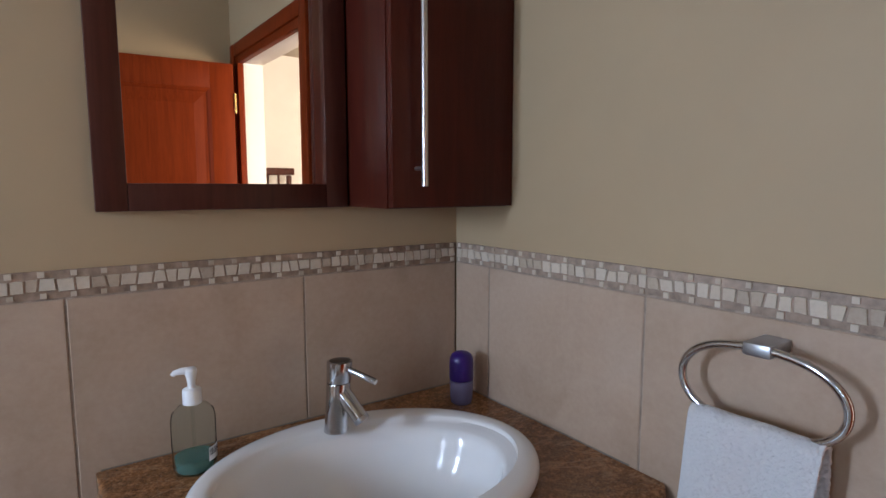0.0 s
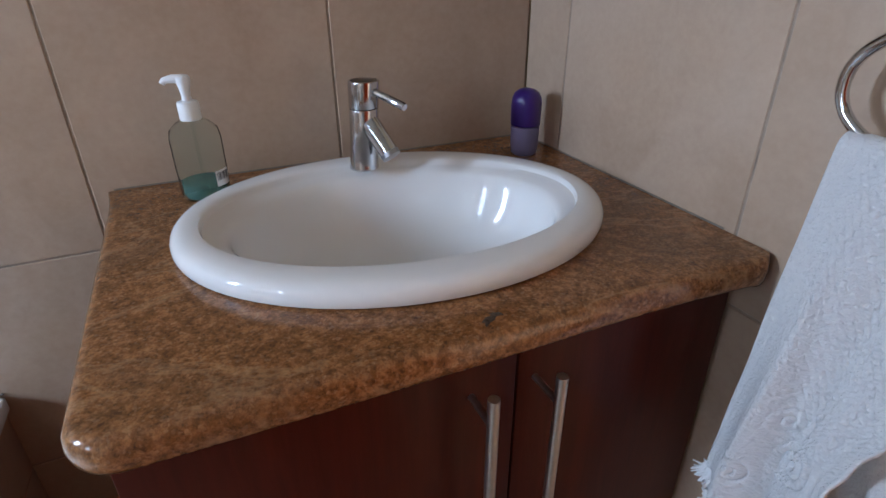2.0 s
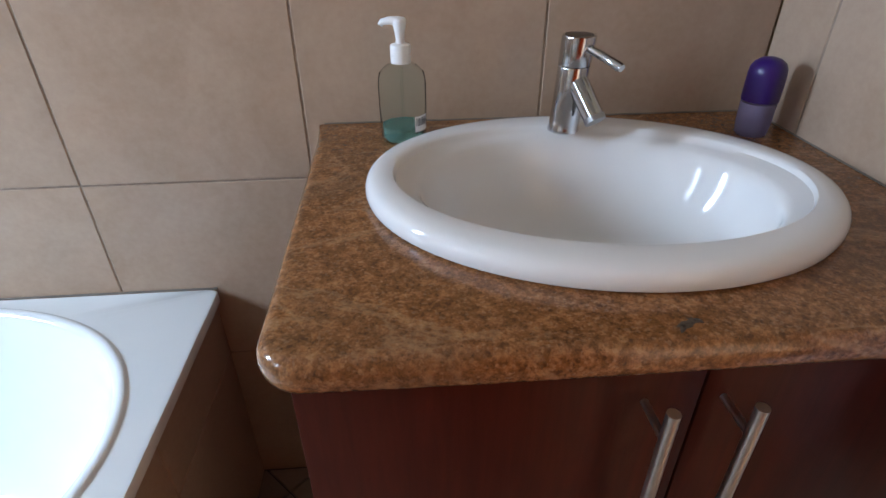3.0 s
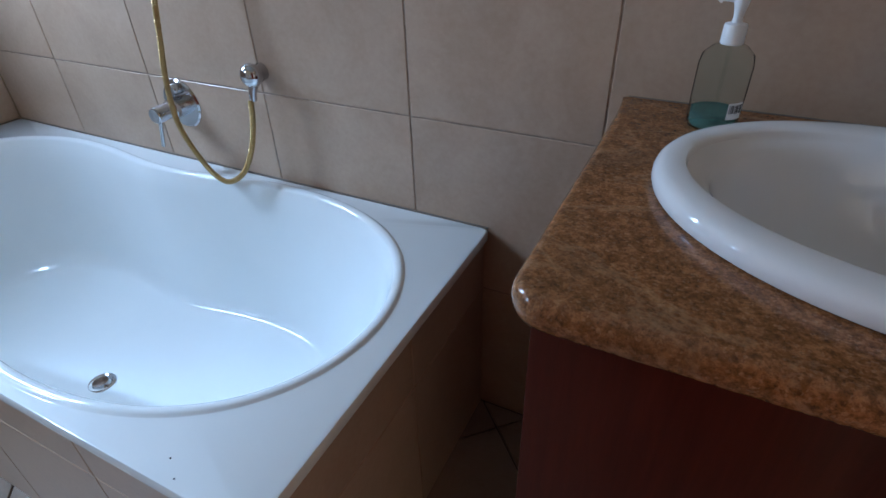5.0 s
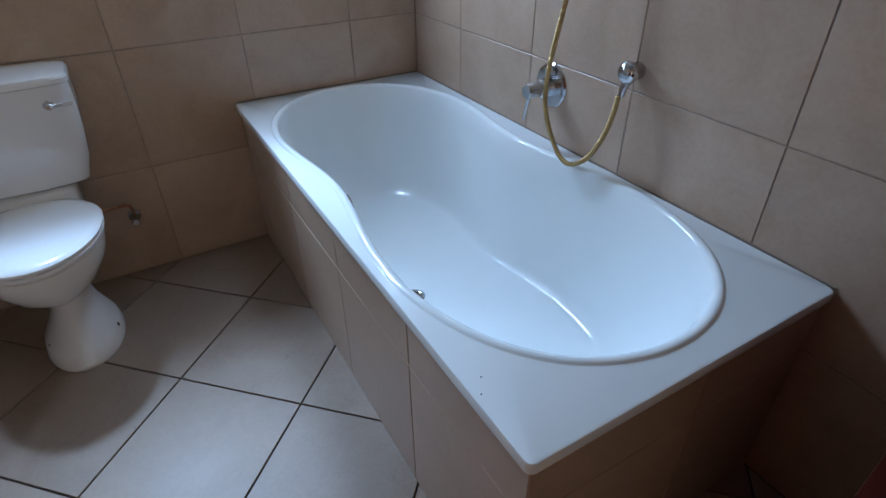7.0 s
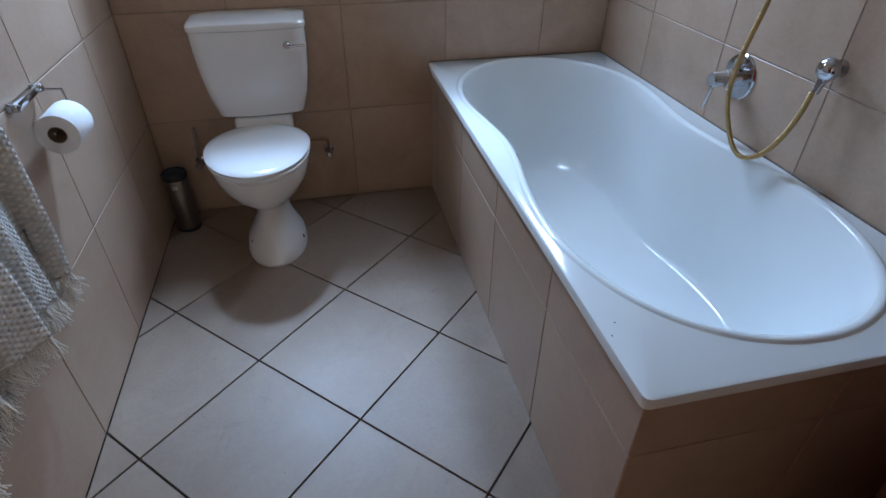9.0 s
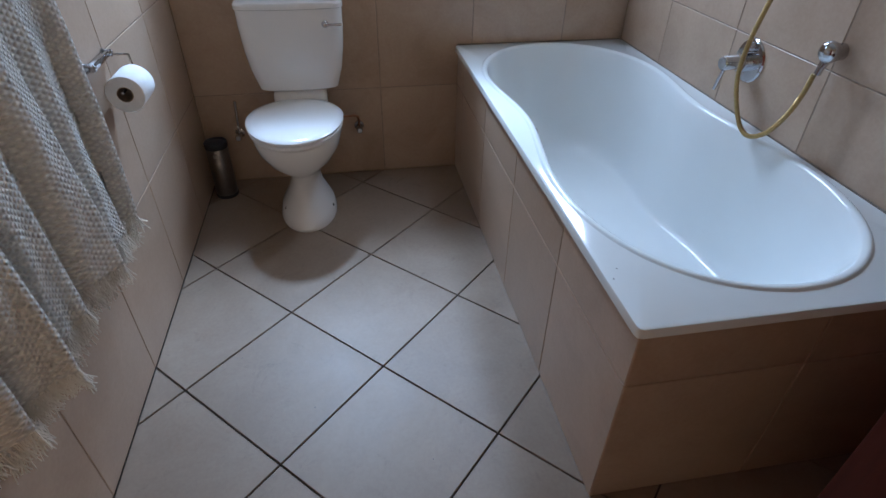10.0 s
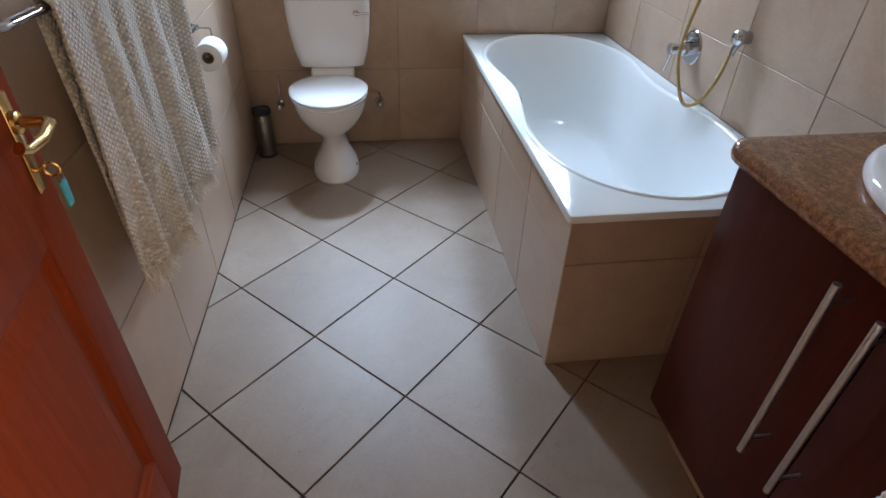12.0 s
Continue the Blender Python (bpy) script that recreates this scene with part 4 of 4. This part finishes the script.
white, fr, bk = hanging_cloth("hand_towel", 0.378, 0.546, 1.066, 0.42, 0.40, 0.021, TOWEL_WHITE, 0.013, towel_lie, bulge=0.052, nu=140, nv=430, seed=21, rib=0.0004,
                              emboss=((0.435, 0.735, 0.034), (0.49, 0.70, 0.028), (0.41, 0.68, 0.026), (0.465, 0.785, 0.022)), nub=0.0008, thick=0.005)
tagged(white, "white cotton hand towel with a frayed edge hung through the ring", "towel")
fringe(fr, 0.02, FRINGE_WHITE, white, Vector((-1, 0, 0)), 7, 4)


def roll_holder():
    h = thing("toilet_roll_holder", "small chrome toilet roll holder on the wall", "toilet roll holder", (-0.43, YS, 0.80))
    bm = bmesh.new()
    box(bm, -0.064, 0.064, 0.006, 0.020, -0.006, 0.012, 0.004)
    part("bar", bm, CHROME, h)
    for x in (-0.066, 0.066):
        bm = bmesh.new()
        lathe(bm, [(0.013, 0.0), (0.013, 0.004), (0.010, 0.008), (0.0095, 0.022), (0.006, 0.026), (0.0, 0.027)], 24, pose(x, 0, 0.003, -90, 0, 0))
        part("mount", bm, CHROME, h)
    bm = bmesh.new()
    tube(bm, [(-0.066, 0.010, 0.0), (-0.066, 0.064, -0.002), (-0.066, 0.066, -0.060), (-0.060, 0.066, -0.064), (0.06, 0.066, -0.064)], 0.0035, 10)
    part("wire_arm", bm, CHROME, h)
    r = thing("toilet_roll", "part-used white toilet paper roll on the holder", "toilet roll", (-0.43, YS + 0.066, 0.728))
    bm = bmesh.new()
    prof = [(0.020, -0.05), (0.0465, -0.05), (0.048, -0.048), (0.048, 0.048), (0.0465, 0.05), (0.020, 0.05), (0.020, -0.05)]
    b2 = bmesh.new()
    rings(b2, [circle(0, 0, z, rr, None, 48) for rr, z in prof], False, False)
    bmesh.ops.remove_doubles(b2, verts=b2.verts[:], dist=1e-6)
    join(bm, b2, pose(0, 0, 0, 0, 90, 0))
    bmesh.ops.recalc_face_normals(bm, faces=bm.faces[:])
    part("paper", bm, PAPER, r)
    bm = bmesh.new()
    b2 = bmesh.new()
    rings(b2, [circle(0, 0, z, rr, None, 36) for rr, z in [(0.0185, -0.0515), (0.0198, -0.0515), (0.0198, 0.0515), (0.0185, 0.0515), (0.0185, -0.0515)]], False, False)
    bmesh.ops.remove_doubles(b2, verts=b2.verts[:], dist=1e-6)
    join(bm, b2, pose(0, 0, 0, 0, 90, 0))
    bmesh.ops.recalc_face_normals(bm, faces=bm.faces[:])
    part("core", bm, CARD, r, "brown cardboard core")


roll_holder()


# ---- bath mixer and shower hose ----
def bath_mixer():
    m = thing("bath_mixer", "chrome single-lever bath mixer on a round wall plate", "tap", (-0.388, YN, 0.740))
    bm = bmesh.new()
    lathe(bm, [(0.065, -0.002), (0.065, 0.002), (0.061, 0.006), (0.030, 0.009), (0.0, 0.009)], 48, pose(0, 0, 0, 90, 0, 0))
    part("wall_plate", bm, CHROME, m)
    bm = bmesh.new()
    lathe(bm, [(0.027, 0.006), (0.027, 0.040), (0.023, 0.045), (0.0205, 0.050), (0.0215, 0.088), (0.018, 0.094), (0.0, 0.095)], 36, pose(0, 0, -0.004, 90, 0, 0))
    part("body", bm, CHROME, m)
    bm = bmesh.new()
    tube(bm, [(0, -0.080, -0.02), (-0.003, -0.084, -0.05), (-0.006, -0.090, -0.088)], [0.006, 0.0055, 0.005], 14)
    part("lever", bm, CHROME, m)
    bm = bmesh.new()
    lathe(bm, [(0.015, 0.0), (0.015, 0.014), (0.012, 0.019), (0.0, 0.019)], 24, pose(0.002, -0.006, 0.042, 90, 0, 0))
    part("diverter_knob", bm, CHROME, m)


bath_mixer()


def shower_hose():
    s = thing("shower_hose", "gold ribbed shower hose looping from a chrome wall outlet", "shower hose", (-0.080, YN, 0.858))
    off = Vector((-0.080, YN, 0.858))
    bm = bmesh.new()
    lathe(bm, [(0.021, -0.002), (0.021, 0.020), (0.0255, 0.026), (0.0280, 0.034), (0.0262, 0.044), (0.0190, 0.052), (0.008, 0.056), (0.0, 0.0565)], 32, pose(0, 0, 0, 90, 0, 0))
    part("wall_outlet", bm, CHROME, s)
    bm = bmesh.new()
    tube(bm, [(0, -0.030, -0.006), (-0.002, -0.034, -0.024), (-0.004, -0.038, -0.040), (-0.005, -0.040, -0.058)], [0.0125, 0.0115, 0.0095, 0.0085], 20)
    part("hose_nut", bm, CHROME, s)
    path = smooth_path([(-0.086, 1.152, 0.802), (-0.094, 1.150, 0.745), (-0.110, 1.142, 0.680), (-0.142, 1.130, 0.617), (-0.184, 1.116, 0.588), (-0.226, 1.112, 0.598),
                        (-0.264, 1.108, 0.645), (-0.286, 1.100, 0.705), (-0.292, 1.096, 0.765), (-0.286, 1.098, 0.850), (-0.274, 1.108, 0.950), (-0.262, 1.126, 1.10), (-0.258, 1.146, 1.30), (-0.258, 1.150, 1.50)], 60)
    bm = bmesh.new()
    run, rr = 0.0, []
    for p, q in zip(path, path[1:] + path[-1:]):
        rr.append(0.0054 + 0.0018 * abs(math.sin(run / 0.0050 * math.pi)) ** 0.6)
        run += (q - p).length
    tube(bm, [p - off for p in path], rr, 12)
    part("hose", bm, GOLDHOSE, s, "gold ribbed metal hose")
    bm = bmesh.new()
    box(bm, -0.018, 0.018, -0.06, 0.0, -0.02, 0.02, 0.004)
    bmesh.ops.transform(bm, matrix=Matrix.Translation(Vector((-0.258, YN + 0.006, 1.50)) - off), verts=bm.verts)
    part("wall_bracket", bm, CHROME, s)


shower_hose()


# ---- door and frame ----
def door_frame():
    f = thing("door_frame", "dark red wooden frame round the doorway", "door frame", (XE, DOOR_Y0, 0), kind="structure")
    w = DOOR_Y1 - DOOR_Y0
    for y0, y1 in ((-0.03, 0.008), (w - 0.008, w + 0.03)):
        bm = bmesh.new()
        box(bm, -0.004, 0.024, y0, y1, 0, DOOR_Z + 0.03, 0.002)
        part("jamb", bm, DOORWOOD, f)
        # pale inner jamb: the varnished wood's bright reflection is put into the colour
        bm = bmesh.new()
        box(bm, 0.025, 0.119, y0 + (0 if y0 < 0 else 0.003), y1 - (0.003 if y0 < 0 else 0), 0, DOOR_Z + 0.03, 0.001)
        part("lining", bm, BEDROOM, f, "pale door lining, the wood's bright reflection put into its colour")
    bm = bmesh.new()
    box(bm, -0.004, 0.024, 0.008, w - 0.008, DOOR_Z - 0.01, DOOR_Z + 0.03, 0.002)
    part("head", bm, DOORWOOD, f)
    # underside of the head, coloured pale for the same reflection
    bm = bmesh.new()
    box(bm, 0.025, 0.119, 0.005, w - 0.005, DOOR_Z - 0.007, DOOR_Z + 0.03, 0.001)
    part("lining", bm, BEDROOM, f, "pale door lining, the wood's bright reflection put into its colour")
    for y0, y1 in ((-0.082, -0.022), (w + 0.022, w + 0.082)):
        bm = bmesh.new()
        box(bm, -0.014, 0.0065, y0, y1, 0, DOOR_Z + 0.082, 0.004)
        part("architrave", bm, DOORWOOD, f)
    bm = bmesh.new()
    box(bm, -0.014, 0.0065, -0.022, w + 0.022, DOOR_Z + 0.022, DOOR_Z + 0.082, 0.004)
    part("architrave", bm, DOORWOOD, f)


door_frame()


def door():
    hinge, free = Vector((1.478, -0.522, 0)), Vector((0.742, -0.618, 0))
    d = free - hinge
    W, H, T = d.length, 1.962, 0.040
    ob = thing("door_1", "open red-brown wooden panel door with brass lever handle", "door", hinge, kind="structure")
    ob.rotation_euler = (0, 0, math.atan2(d.y, d.x))
    # x runs from hinge to free edge; the face towards the room is at negative y
    st = 0.105
    for x0, x1 in ((0, st), (W - st, W)):
        bm = bmesh.new()
        box(bm, x0, x1, -T / 2, T / 2, 0.012, H, 0.0025)
        part("stile", bm, DOORWOOD, ob)
    rails = ((0.012, 0.20), (0.80, 0.97), (H - 0.12, H))
    for z0, z1 in rails:
        bm = bmesh.new()
        box(bm, st, W - st, -T / 2, T / 2, z0, z1, 0.0025)
        part("rail", bm, DOORWOOD, ob)
    for z0, z1 in ((0.20, 0.80), (0.97, H - 0.12)):
        bm = bmesh.new()
        for s in (-1, 1):
            lp = []
            for inset, y in ((0.0, 0.002), (0.0, 0.018), (0.012, 0.012), (0.018, 0.006), (0.030, 0.006), (0.070, 0.014), (0.074, 0.015)):
                lp.append([Vector((x, s * y, z)) for x, z in ((st + inset, z0 + inset), (W - st - inset, z0 + inset), (W - st - inset, z1 - inset), (st + inset, z1 - inset))])
            rings(bm, lp, False, True)
        bmesh.ops.recalc_face_normals(bm, faces=bm.faces[:])
        part("panel", bm, DOORWOOD, ob, "raised moulded panel", smooth=False)
    hx = W - 0.046
    for s in (-1, 1):
        bm = bmesh.new()
        box(bm, hx - 0.016, hx + 0.016, *sorted((s * T / 2, s * (T / 2 + 0.004))), 0.87, 1.03, 0.002)
        plate = part("lock_plate", bm, BRASS, ob, "brass lock plate")
        bm = bmesh.new()
        y = s * (T / 2 + 0.005)
        tube(bm, [(hx, y, 0.985), (hx, y + s * 0.040, 0.985), (hx - 0.012, y + s * 0.050, 0.985), (hx - 0.06, y + s * 0.052, 0.981), (hx - 0.105, y + s * 0.048, 0.985), (hx - 0.118, y + s * 0.044, 0.993)], [0.010, 0.0085, 0.009, 0.0085, 0.0075, 0.009], 14)
        lathe(bm, [(0.018, 0.0), (0.017, 0.006), (0.011, 0.010), (0.0, 0.010)], 24, Matrix.Translation((hx, y, 0.985)) @ pose(0, 0, 0, 90 if s < 0 else -90, 0, 0))
        part("lever_handle", bm, BRASS, plate)
    for z in (0.25, 1.0, 1.78):
        bm = bmesh.new()
        tube(bm, [(-0.004, -T / 2 - 0.004, z - 0.045), (-0.004, -T / 2 - 0.004, z + 0.045)], 0.006, 12)
        part("hinge", bm, BRASS, ob)
    return ob, hx, T


DOOR, HX, DT = door()


def key():
    m = Matrix.LocRotScale(DOOR.location, DOOR.rotation_euler, None) @ Matrix.Translation((HX, -DT / 2 - 0.004, 0.905)) @ pose(0, 0, 0, 0, 0, 180)
    k = thing("door_key", "brass key in the lock with a turquoise tag", "key")
    k.matrix_basis = m
    bm = bmesh.new()
    tube(bm, [(0, 0.0, 0), (0, 0.012, 0)], 0.0035, 10)
    loop_tube_b = bmesh.new()
    loop_tube(loop_tube_b, [(0, 0.022 + 0.011 * math.cos(a), 0.011 * math.sin(a)) for a in (2 * math.pi * i / 24 for i in range(24))], 0.0022, 8)
    join(bm, loop_tube_b)
    part("key_blade", bm, BRASS, k)
    bm = bmesh.new()
    loop_tube(bm, [(0.010 * math.cos(a), 0.029, -0.016 + 0.010 * math.sin(a)) for a in (2 * math.pi * i / 24 for i in range(24))], 0.0011, 6)
    part("split_ring", bm, BRASS, k)
    bm = bmesh.new()
    box(bm, -0.011, 0.011, 0.026, 0.032, -0.066, -0.022, 0.0025)
    part("tag", bm, TURQUOISE, k, "turquoise plastic key tag")


key()


def bed_frame():
    """End of a tall bunk bed with turned spindles in the room beyond, seen in the mirror."""
    b = thing("bunk_bed_end", "dark wooden bunk bed end with turned spindles in the bright bedroom", "bed", (1.70, -2.36, 0))
    for x in (0.0, 0.735):
        bm = bmesh.new()
        lathe(bm, [(0.024, 0.0), (0.026, 0.06), (0.020, 0.10), (0.024, 0.9), (0.018, 1.0), (0.024, 1.10), (0.016, 1.25), (0.022, 1.38), (0.022, 1.47), (0.0, 1.475)], 20, pose(x, 0, 0))
        part("post", bm, FRAMEWOOD, b)
    for z0, z1, x0, x1 in ((1.475, 1.535, -0.04, 0.78), (0.98, 1.03, 0.022, 0.713), (0.32, 0.40, 0.022, 0.713)):
        bm = bmesh.new()
        box(bm, x0, x1, -0.02, 0.02, z0, z1, 0.006)
        part("rail", bm, FRAMEWOOD, b)
    for k in range(7):
        bm = bmesh.new()
        lathe(bm, [(0.010, 1.03), (0.013, 1.10), (0.009, 1.13), (0.014, 1.22), (0.010, 1.30), (0.013, 1.36), (0.009, 1.40), (0.011, 1.475)], 14, pose(0.092 * (k + 1), 0, 0))
        part("spindle", bm, FRAMEWOOD, b)


bed_frame()


# ---- tiles, borders ----
CACHE = {}


def slab(key_, poly, depth, mat, chamfer):
    """A flat piece: poly in its own plane (x, y), its back at 0 and its face at depth."""
    if key_ in CACHE:
        return CACHE[key_]
    bm = bmesh.new()
    c = Vector((sum(p[0] for p in poly) / len(poly), sum(p[1] for p in poly) / len(poly), 0))
    lo = [Vector((p[0], p[1], 0)) for p in poly]
    mid = [Vector((p[0], p[1], depth - chamfer)) for p in poly]
    top = []
    n = len(poly)
    for i in range(n):
        a, p, b = mid[i - 1], mid[i], mid[(i + 1) % n]
        d1, d2 = (p - a), (b - p)
        d1.z = d2.z = 0
        q = Vector((p.x, p.y, depth))
        if d1.length > 1e-6 and d2.length > 1e-6:
            n1, n2 = Vector((-d1.y, d1.x, 0)).normalized(), Vector((-d2.y, d2.x, 0)).normalized()
            k = n1 + n2
            if k.length > 0.3:
                q = q + k / max(k.length_squared / 2, 0.3) * chamfer
        top.append(q)
    rings(bm, [lo, mid, top], False, True)
    me = bpy.data.meshes.new("tile")
    bm.normal_update()
    bm.to_mesh(me)
    bm.free()
    me.materials.append(mat)
    CACHE[key_] = me
    return me


def piece(name, me, m, parent):
    ob = new(name, me)
    ob.matrix_basis = m
    ob.parent = parent
    return ob


def cuts(start, lo, hi, step):
    """Joint positions from lo to hi, one of them at start."""
    k = math.ceil((lo - start) / step)
    out = [lo]
    while start + k * step < hi - 0.004:
        if start + k * step > lo + 0.004:
            out.append(start + k * step)
        k += 1
    return out + [hi]


def tile_wall(parent, m, lo, hi, joint, z0, z1, zjoint=0.0, holes=()):
    """Tiles over a wall: along it from lo to hi, up from z0 to z1. m takes (along, up, out) to the room."""
    us, zs = cuts(joint, lo, hi, TILE), cuts(zjoint, z0, z1, TILE)
    for a, b in zip(us, us[1:]):
        for c, d in zip(zs, zs[1:]):
            if any(h[0] < (a + b) / 2 < h[1] and h[2] < (c + d) / 2 < h[3] for h in holes):
                continue
            w, h = b - a - JOINT, d - c - JOINT
            if w < 0.004 or h < 0.004:
                continue
            me = slab(("wall", round(w, 4), round(h, 4)), [(-w / 2, -h / 2), (w / 2, -h / 2), (w / 2, h / 2), (-w / 2, h / 2)], BACK - 0.001, WALL_TILE, 0.0012)
            piece("tile", me, m @ Matrix.Translation(((a + b) / 2, (c + d) / 2, 0.001)), parent)


def frame_of(origin, along, out):
    along, out = Vector(along), Vector(out)
    up = Vector((0, 0, 1))
    return Matrix(((along.x, up.x, out.x, origin[0]), (along.y, up.y, out.y, origin[1]), (along.z, up.z, out.z, origin[2]), (0, 0, 0, 1)))


NORTH = frame_of((0, YN + BACK, 0), (1, 0, 0), (0, -1, 0))
SOUTH = frame_of((0, YS - BACK, 0), (-1, 0, 0), (0, 1, 0))
EAST = frame_of((XE + BACK, 0, 0), (0, -1, 0), (-1, 0, 0))
WEST = frame_of((XW - BACK, 0, 0), (0, 1, 0), (1, 0, 0))


def grout_bed(parent, m, lo, hi, z0, z1):
    bm = bmesh.new()
    box(bm, lo, hi, z0, z1, -0.004, 0.0050)
    bmesh.ops.transform(bm, matrix=m, verts=bm.verts)
    part("grout", bm, GROUT, parent, smooth=False)


EAST_PARTS = ((-YN, -(DOOR_Y1 + 0.083)), (-(DOOR_Y0 - 0.083), -YS))
for parent, m, lo, hi, joint in ((wall_north, NORTH, XW, XE, 0.315), (wall_south, SOUTH, -XE, -XW, 0.503), (wall_west, WEST, YS, YN, 0.112),
                                 (wall_east, EAST, *EAST_PARTS[0], -1.073), (wall_east, EAST, *EAST_PARTS[1], 0.6)):
    grout_bed(parent, m, lo, hi, 0.0, BORDER_Z1)
    tile_wall(parent, m, lo, hi, joint, 0.0, BORDER_Z0)
tile_wall(apron, frame_of((0, APY + BACK, 0), (1, 0, 0), (0, -1, 0)), XW, APX, 0.097, 0.0, 0.554, 0.403)
tile_wall(apron, frame_of((APX - BACK, 0, 0), (0, 1, 0), (1, 0, 0)), APY, YN, 0.857, 0.0, 0.554, 0.403)


# mosaic border: two brown strips with pale squares, and a row of broken cream stones between them
def border(parent, m, lo, hi, near, seed):
    rnd = random.Random(seed)
    h = BORDER_Z1 - BORDER_Z0
    bm = bmesh.new()
    box(bm, lo, hi, BORDER_Z0 + 0.0015, BORDER_Z1, 0.0, BACK - 0.0012, 0.0008)
    bmesh.ops.transform(bm, matrix=m, verts=bm.verts)
    part("border_strip", bm, BORDER_BED, parent, "brown border strip")
    rest = bmesh.new()

    def put(poly, c, name):
        b2 = bmesh.new()
        me_poly = [(p[0] - c[0], p[1] - c[1]) for p in poly]
        lo_, top = [Vector((*p, BACK - 0.002)) for p in me_poly], [Vector((p[0] * 0.90, p[1] * 0.90, BACK + 0.0012)) for p in me_poly]
        rings(b2, [lo_, top], False, True)
        place = m @ Matrix.Translation((c[0], c[1], 0))
        if near[0] < c[0] < near[1]:
            me = bpy.data.meshes.new(name)
            b2.normal_update()
            b2.to_mesh(me)
            b2.free()
            me.materials.append(STONE)
            piece(name, me, place, parent)
        else:
            join(rest, b2, place)

    u = lo + 0.004
    zc = (BORDER_Z0 + BORDER_Z1) / 2
    cut = rnd.uniform(-0.003, 0.003)
    while u < hi - 0.012:
        w = rnd.uniform(0.016, 0.026)
        nxt = rnd.uniform(-0.004, 0.004)
        a, b = u + 0.0012, min(u + w, hi - 0.002) - 0.0012
        zt, zb = zc + 0.0108 + rnd.uniform(-0.0022, 0.0014), zc - 0.0108 + rnd.uniform(-0.0014, 0.0022)
        poly = [(a - cut * 0.6, zb), (b - nxt * 0.6, zb + rnd.uniform(-0.001, 0.001)), (b + nxt * 0.6, zt), ((a + b) / 2, zt + rnd.uniform(-0.0005, 0.001)), (a + cut * 0.6, zt + rnd.uniform(-0.001, 0.0005))]
        put(poly, ((a + b) / 2, zc), "border_stone")
        u += w
        cut = nxt
    u = lo + 0.015
    while u < hi - 0.008:
        for z in (BORDER_Z0 + 0.006, BORDER_Z1 - 0.0055):
            s, x = 0.0043 + rnd.uniform(0, 0.0008), u + rnd.uniform(-0.002, 0.002)
            put([(x - s, z - s), (x + s, z - s), (x + s, z + s), (x - s, z + s)], (x, z), "border_square")
        u += 0.0425
    if rest.verts:
        tagged(part("border_stones", rest, STONE, parent, "row of small pale border stones", smooth=False), kind="stuff")
    else:
        rest.free()


border(wall_north, NORTH, XW, XE, (0.62, 1.5), 11)
border(wall_east, EAST, *EAST_PARTS[0], (-1.2, -0.3), 12)
border(wall_south, SOUTH, -XE, -XW, (9, 10), 13)
border(wall_west, WEST, YS, YN, (9, 10), 14)


# diagonal floor tiles
def clip(poly, axis, limit, sign):
    out = []
    for a, b in zip(poly, poly[1:] + poly[:1]):
        ia, ib = sign * (a[axis] - limit) <= 0, sign * (b[axis] - limit) <= 0
        if ia:
            out.append(a)
        if ia != ib:
            t = (limit - a[axis]) / (b[axis] - a[axis])
            out.append((a[0] + t * (b[0] - a[0]), a[1] + t * (b[1] - a[1])))
    return out


D = 0.400 / math.sqrt(2)
GAP = 0.0052 / math.sqrt(2)
for i in range(-8, 9):
    for j in range(-8, 9):
        if (i + j) % 2 == 0:
            continue
        cx, cy = i * D, j * D
        if not (XW - D < cx < XE + 0.3 and YS - D < cy < YN + D):
            continue
        poly = [(cx + D - GAP, cy), (cx, cy + D - GAP), (cx - D + GAP, cy), (cx, cy - D + GAP)]
        for axis, lim, sign in ((0, XW + 0.002, -1), (0, XE + 0.14, 1), (1, YS + 0.002, -1), (1, YN - 0.002, 1)):
            poly = clip(poly, axis, lim, sign) if poly else poly
        if len(poly) < 3:
            continue
        area = abs(sum(a[0] * b[1] - b[0] * a[1] for a, b in zip(poly, poly[1:] + poly[:1]))) / 2
        if area < 0.0008:
            continue
        c = (sum(p[0] for p in poly) / len(poly), sum(p[1] for p in poly) / len(poly))
        loc = [(p[0] - c[0], p[1] - c[1]) for p in poly]
        me = slab(("floor", *(round(v, 3) for p in loc for v in p)), loc, 0.008, FLOOR_TILE, 0.0012)
        piece("tile", me, Matrix.Translation((c[0], c[1], -0.008)), floor)
structure("bedroom_floor", [(XE + 0.142, BX, -2.5, 2.5, -0.008, 0.0)], FLOOR_TILE, "pale bedroom floor beyond the doorway")


# a few dark specks of dirt on floor and bath rim
def specks():
    rnd = random.Random(3)
    bm = bmesh.new()
    for x, y, z in ((0.33, 0.10, 0.0), (0.72, -0.30, 0.0), (0.58, -0.30, 0.0), (0.49, -0.10, 0.0), (-0.44, -0.14, 0.0), (0.12, -0.20, 0.0), (-0.1, -0.42, 0.0), (0.95, 0.12, 0.0), (0.33, 0.475, BTZ), (0.36, 0.455, BTZ)):
        lathe(bm, [(rnd.uniform(0.0012, 0.0024), 0.0002), (0.001, 0.0012), (0, 0.0013)], 7, pose(x, y, z))
    tagged(ob_of("dirt_specks", bm, BLACK), "small dark specks of dirt on the floor tiles", "dirt", kind="stuff")


specks()
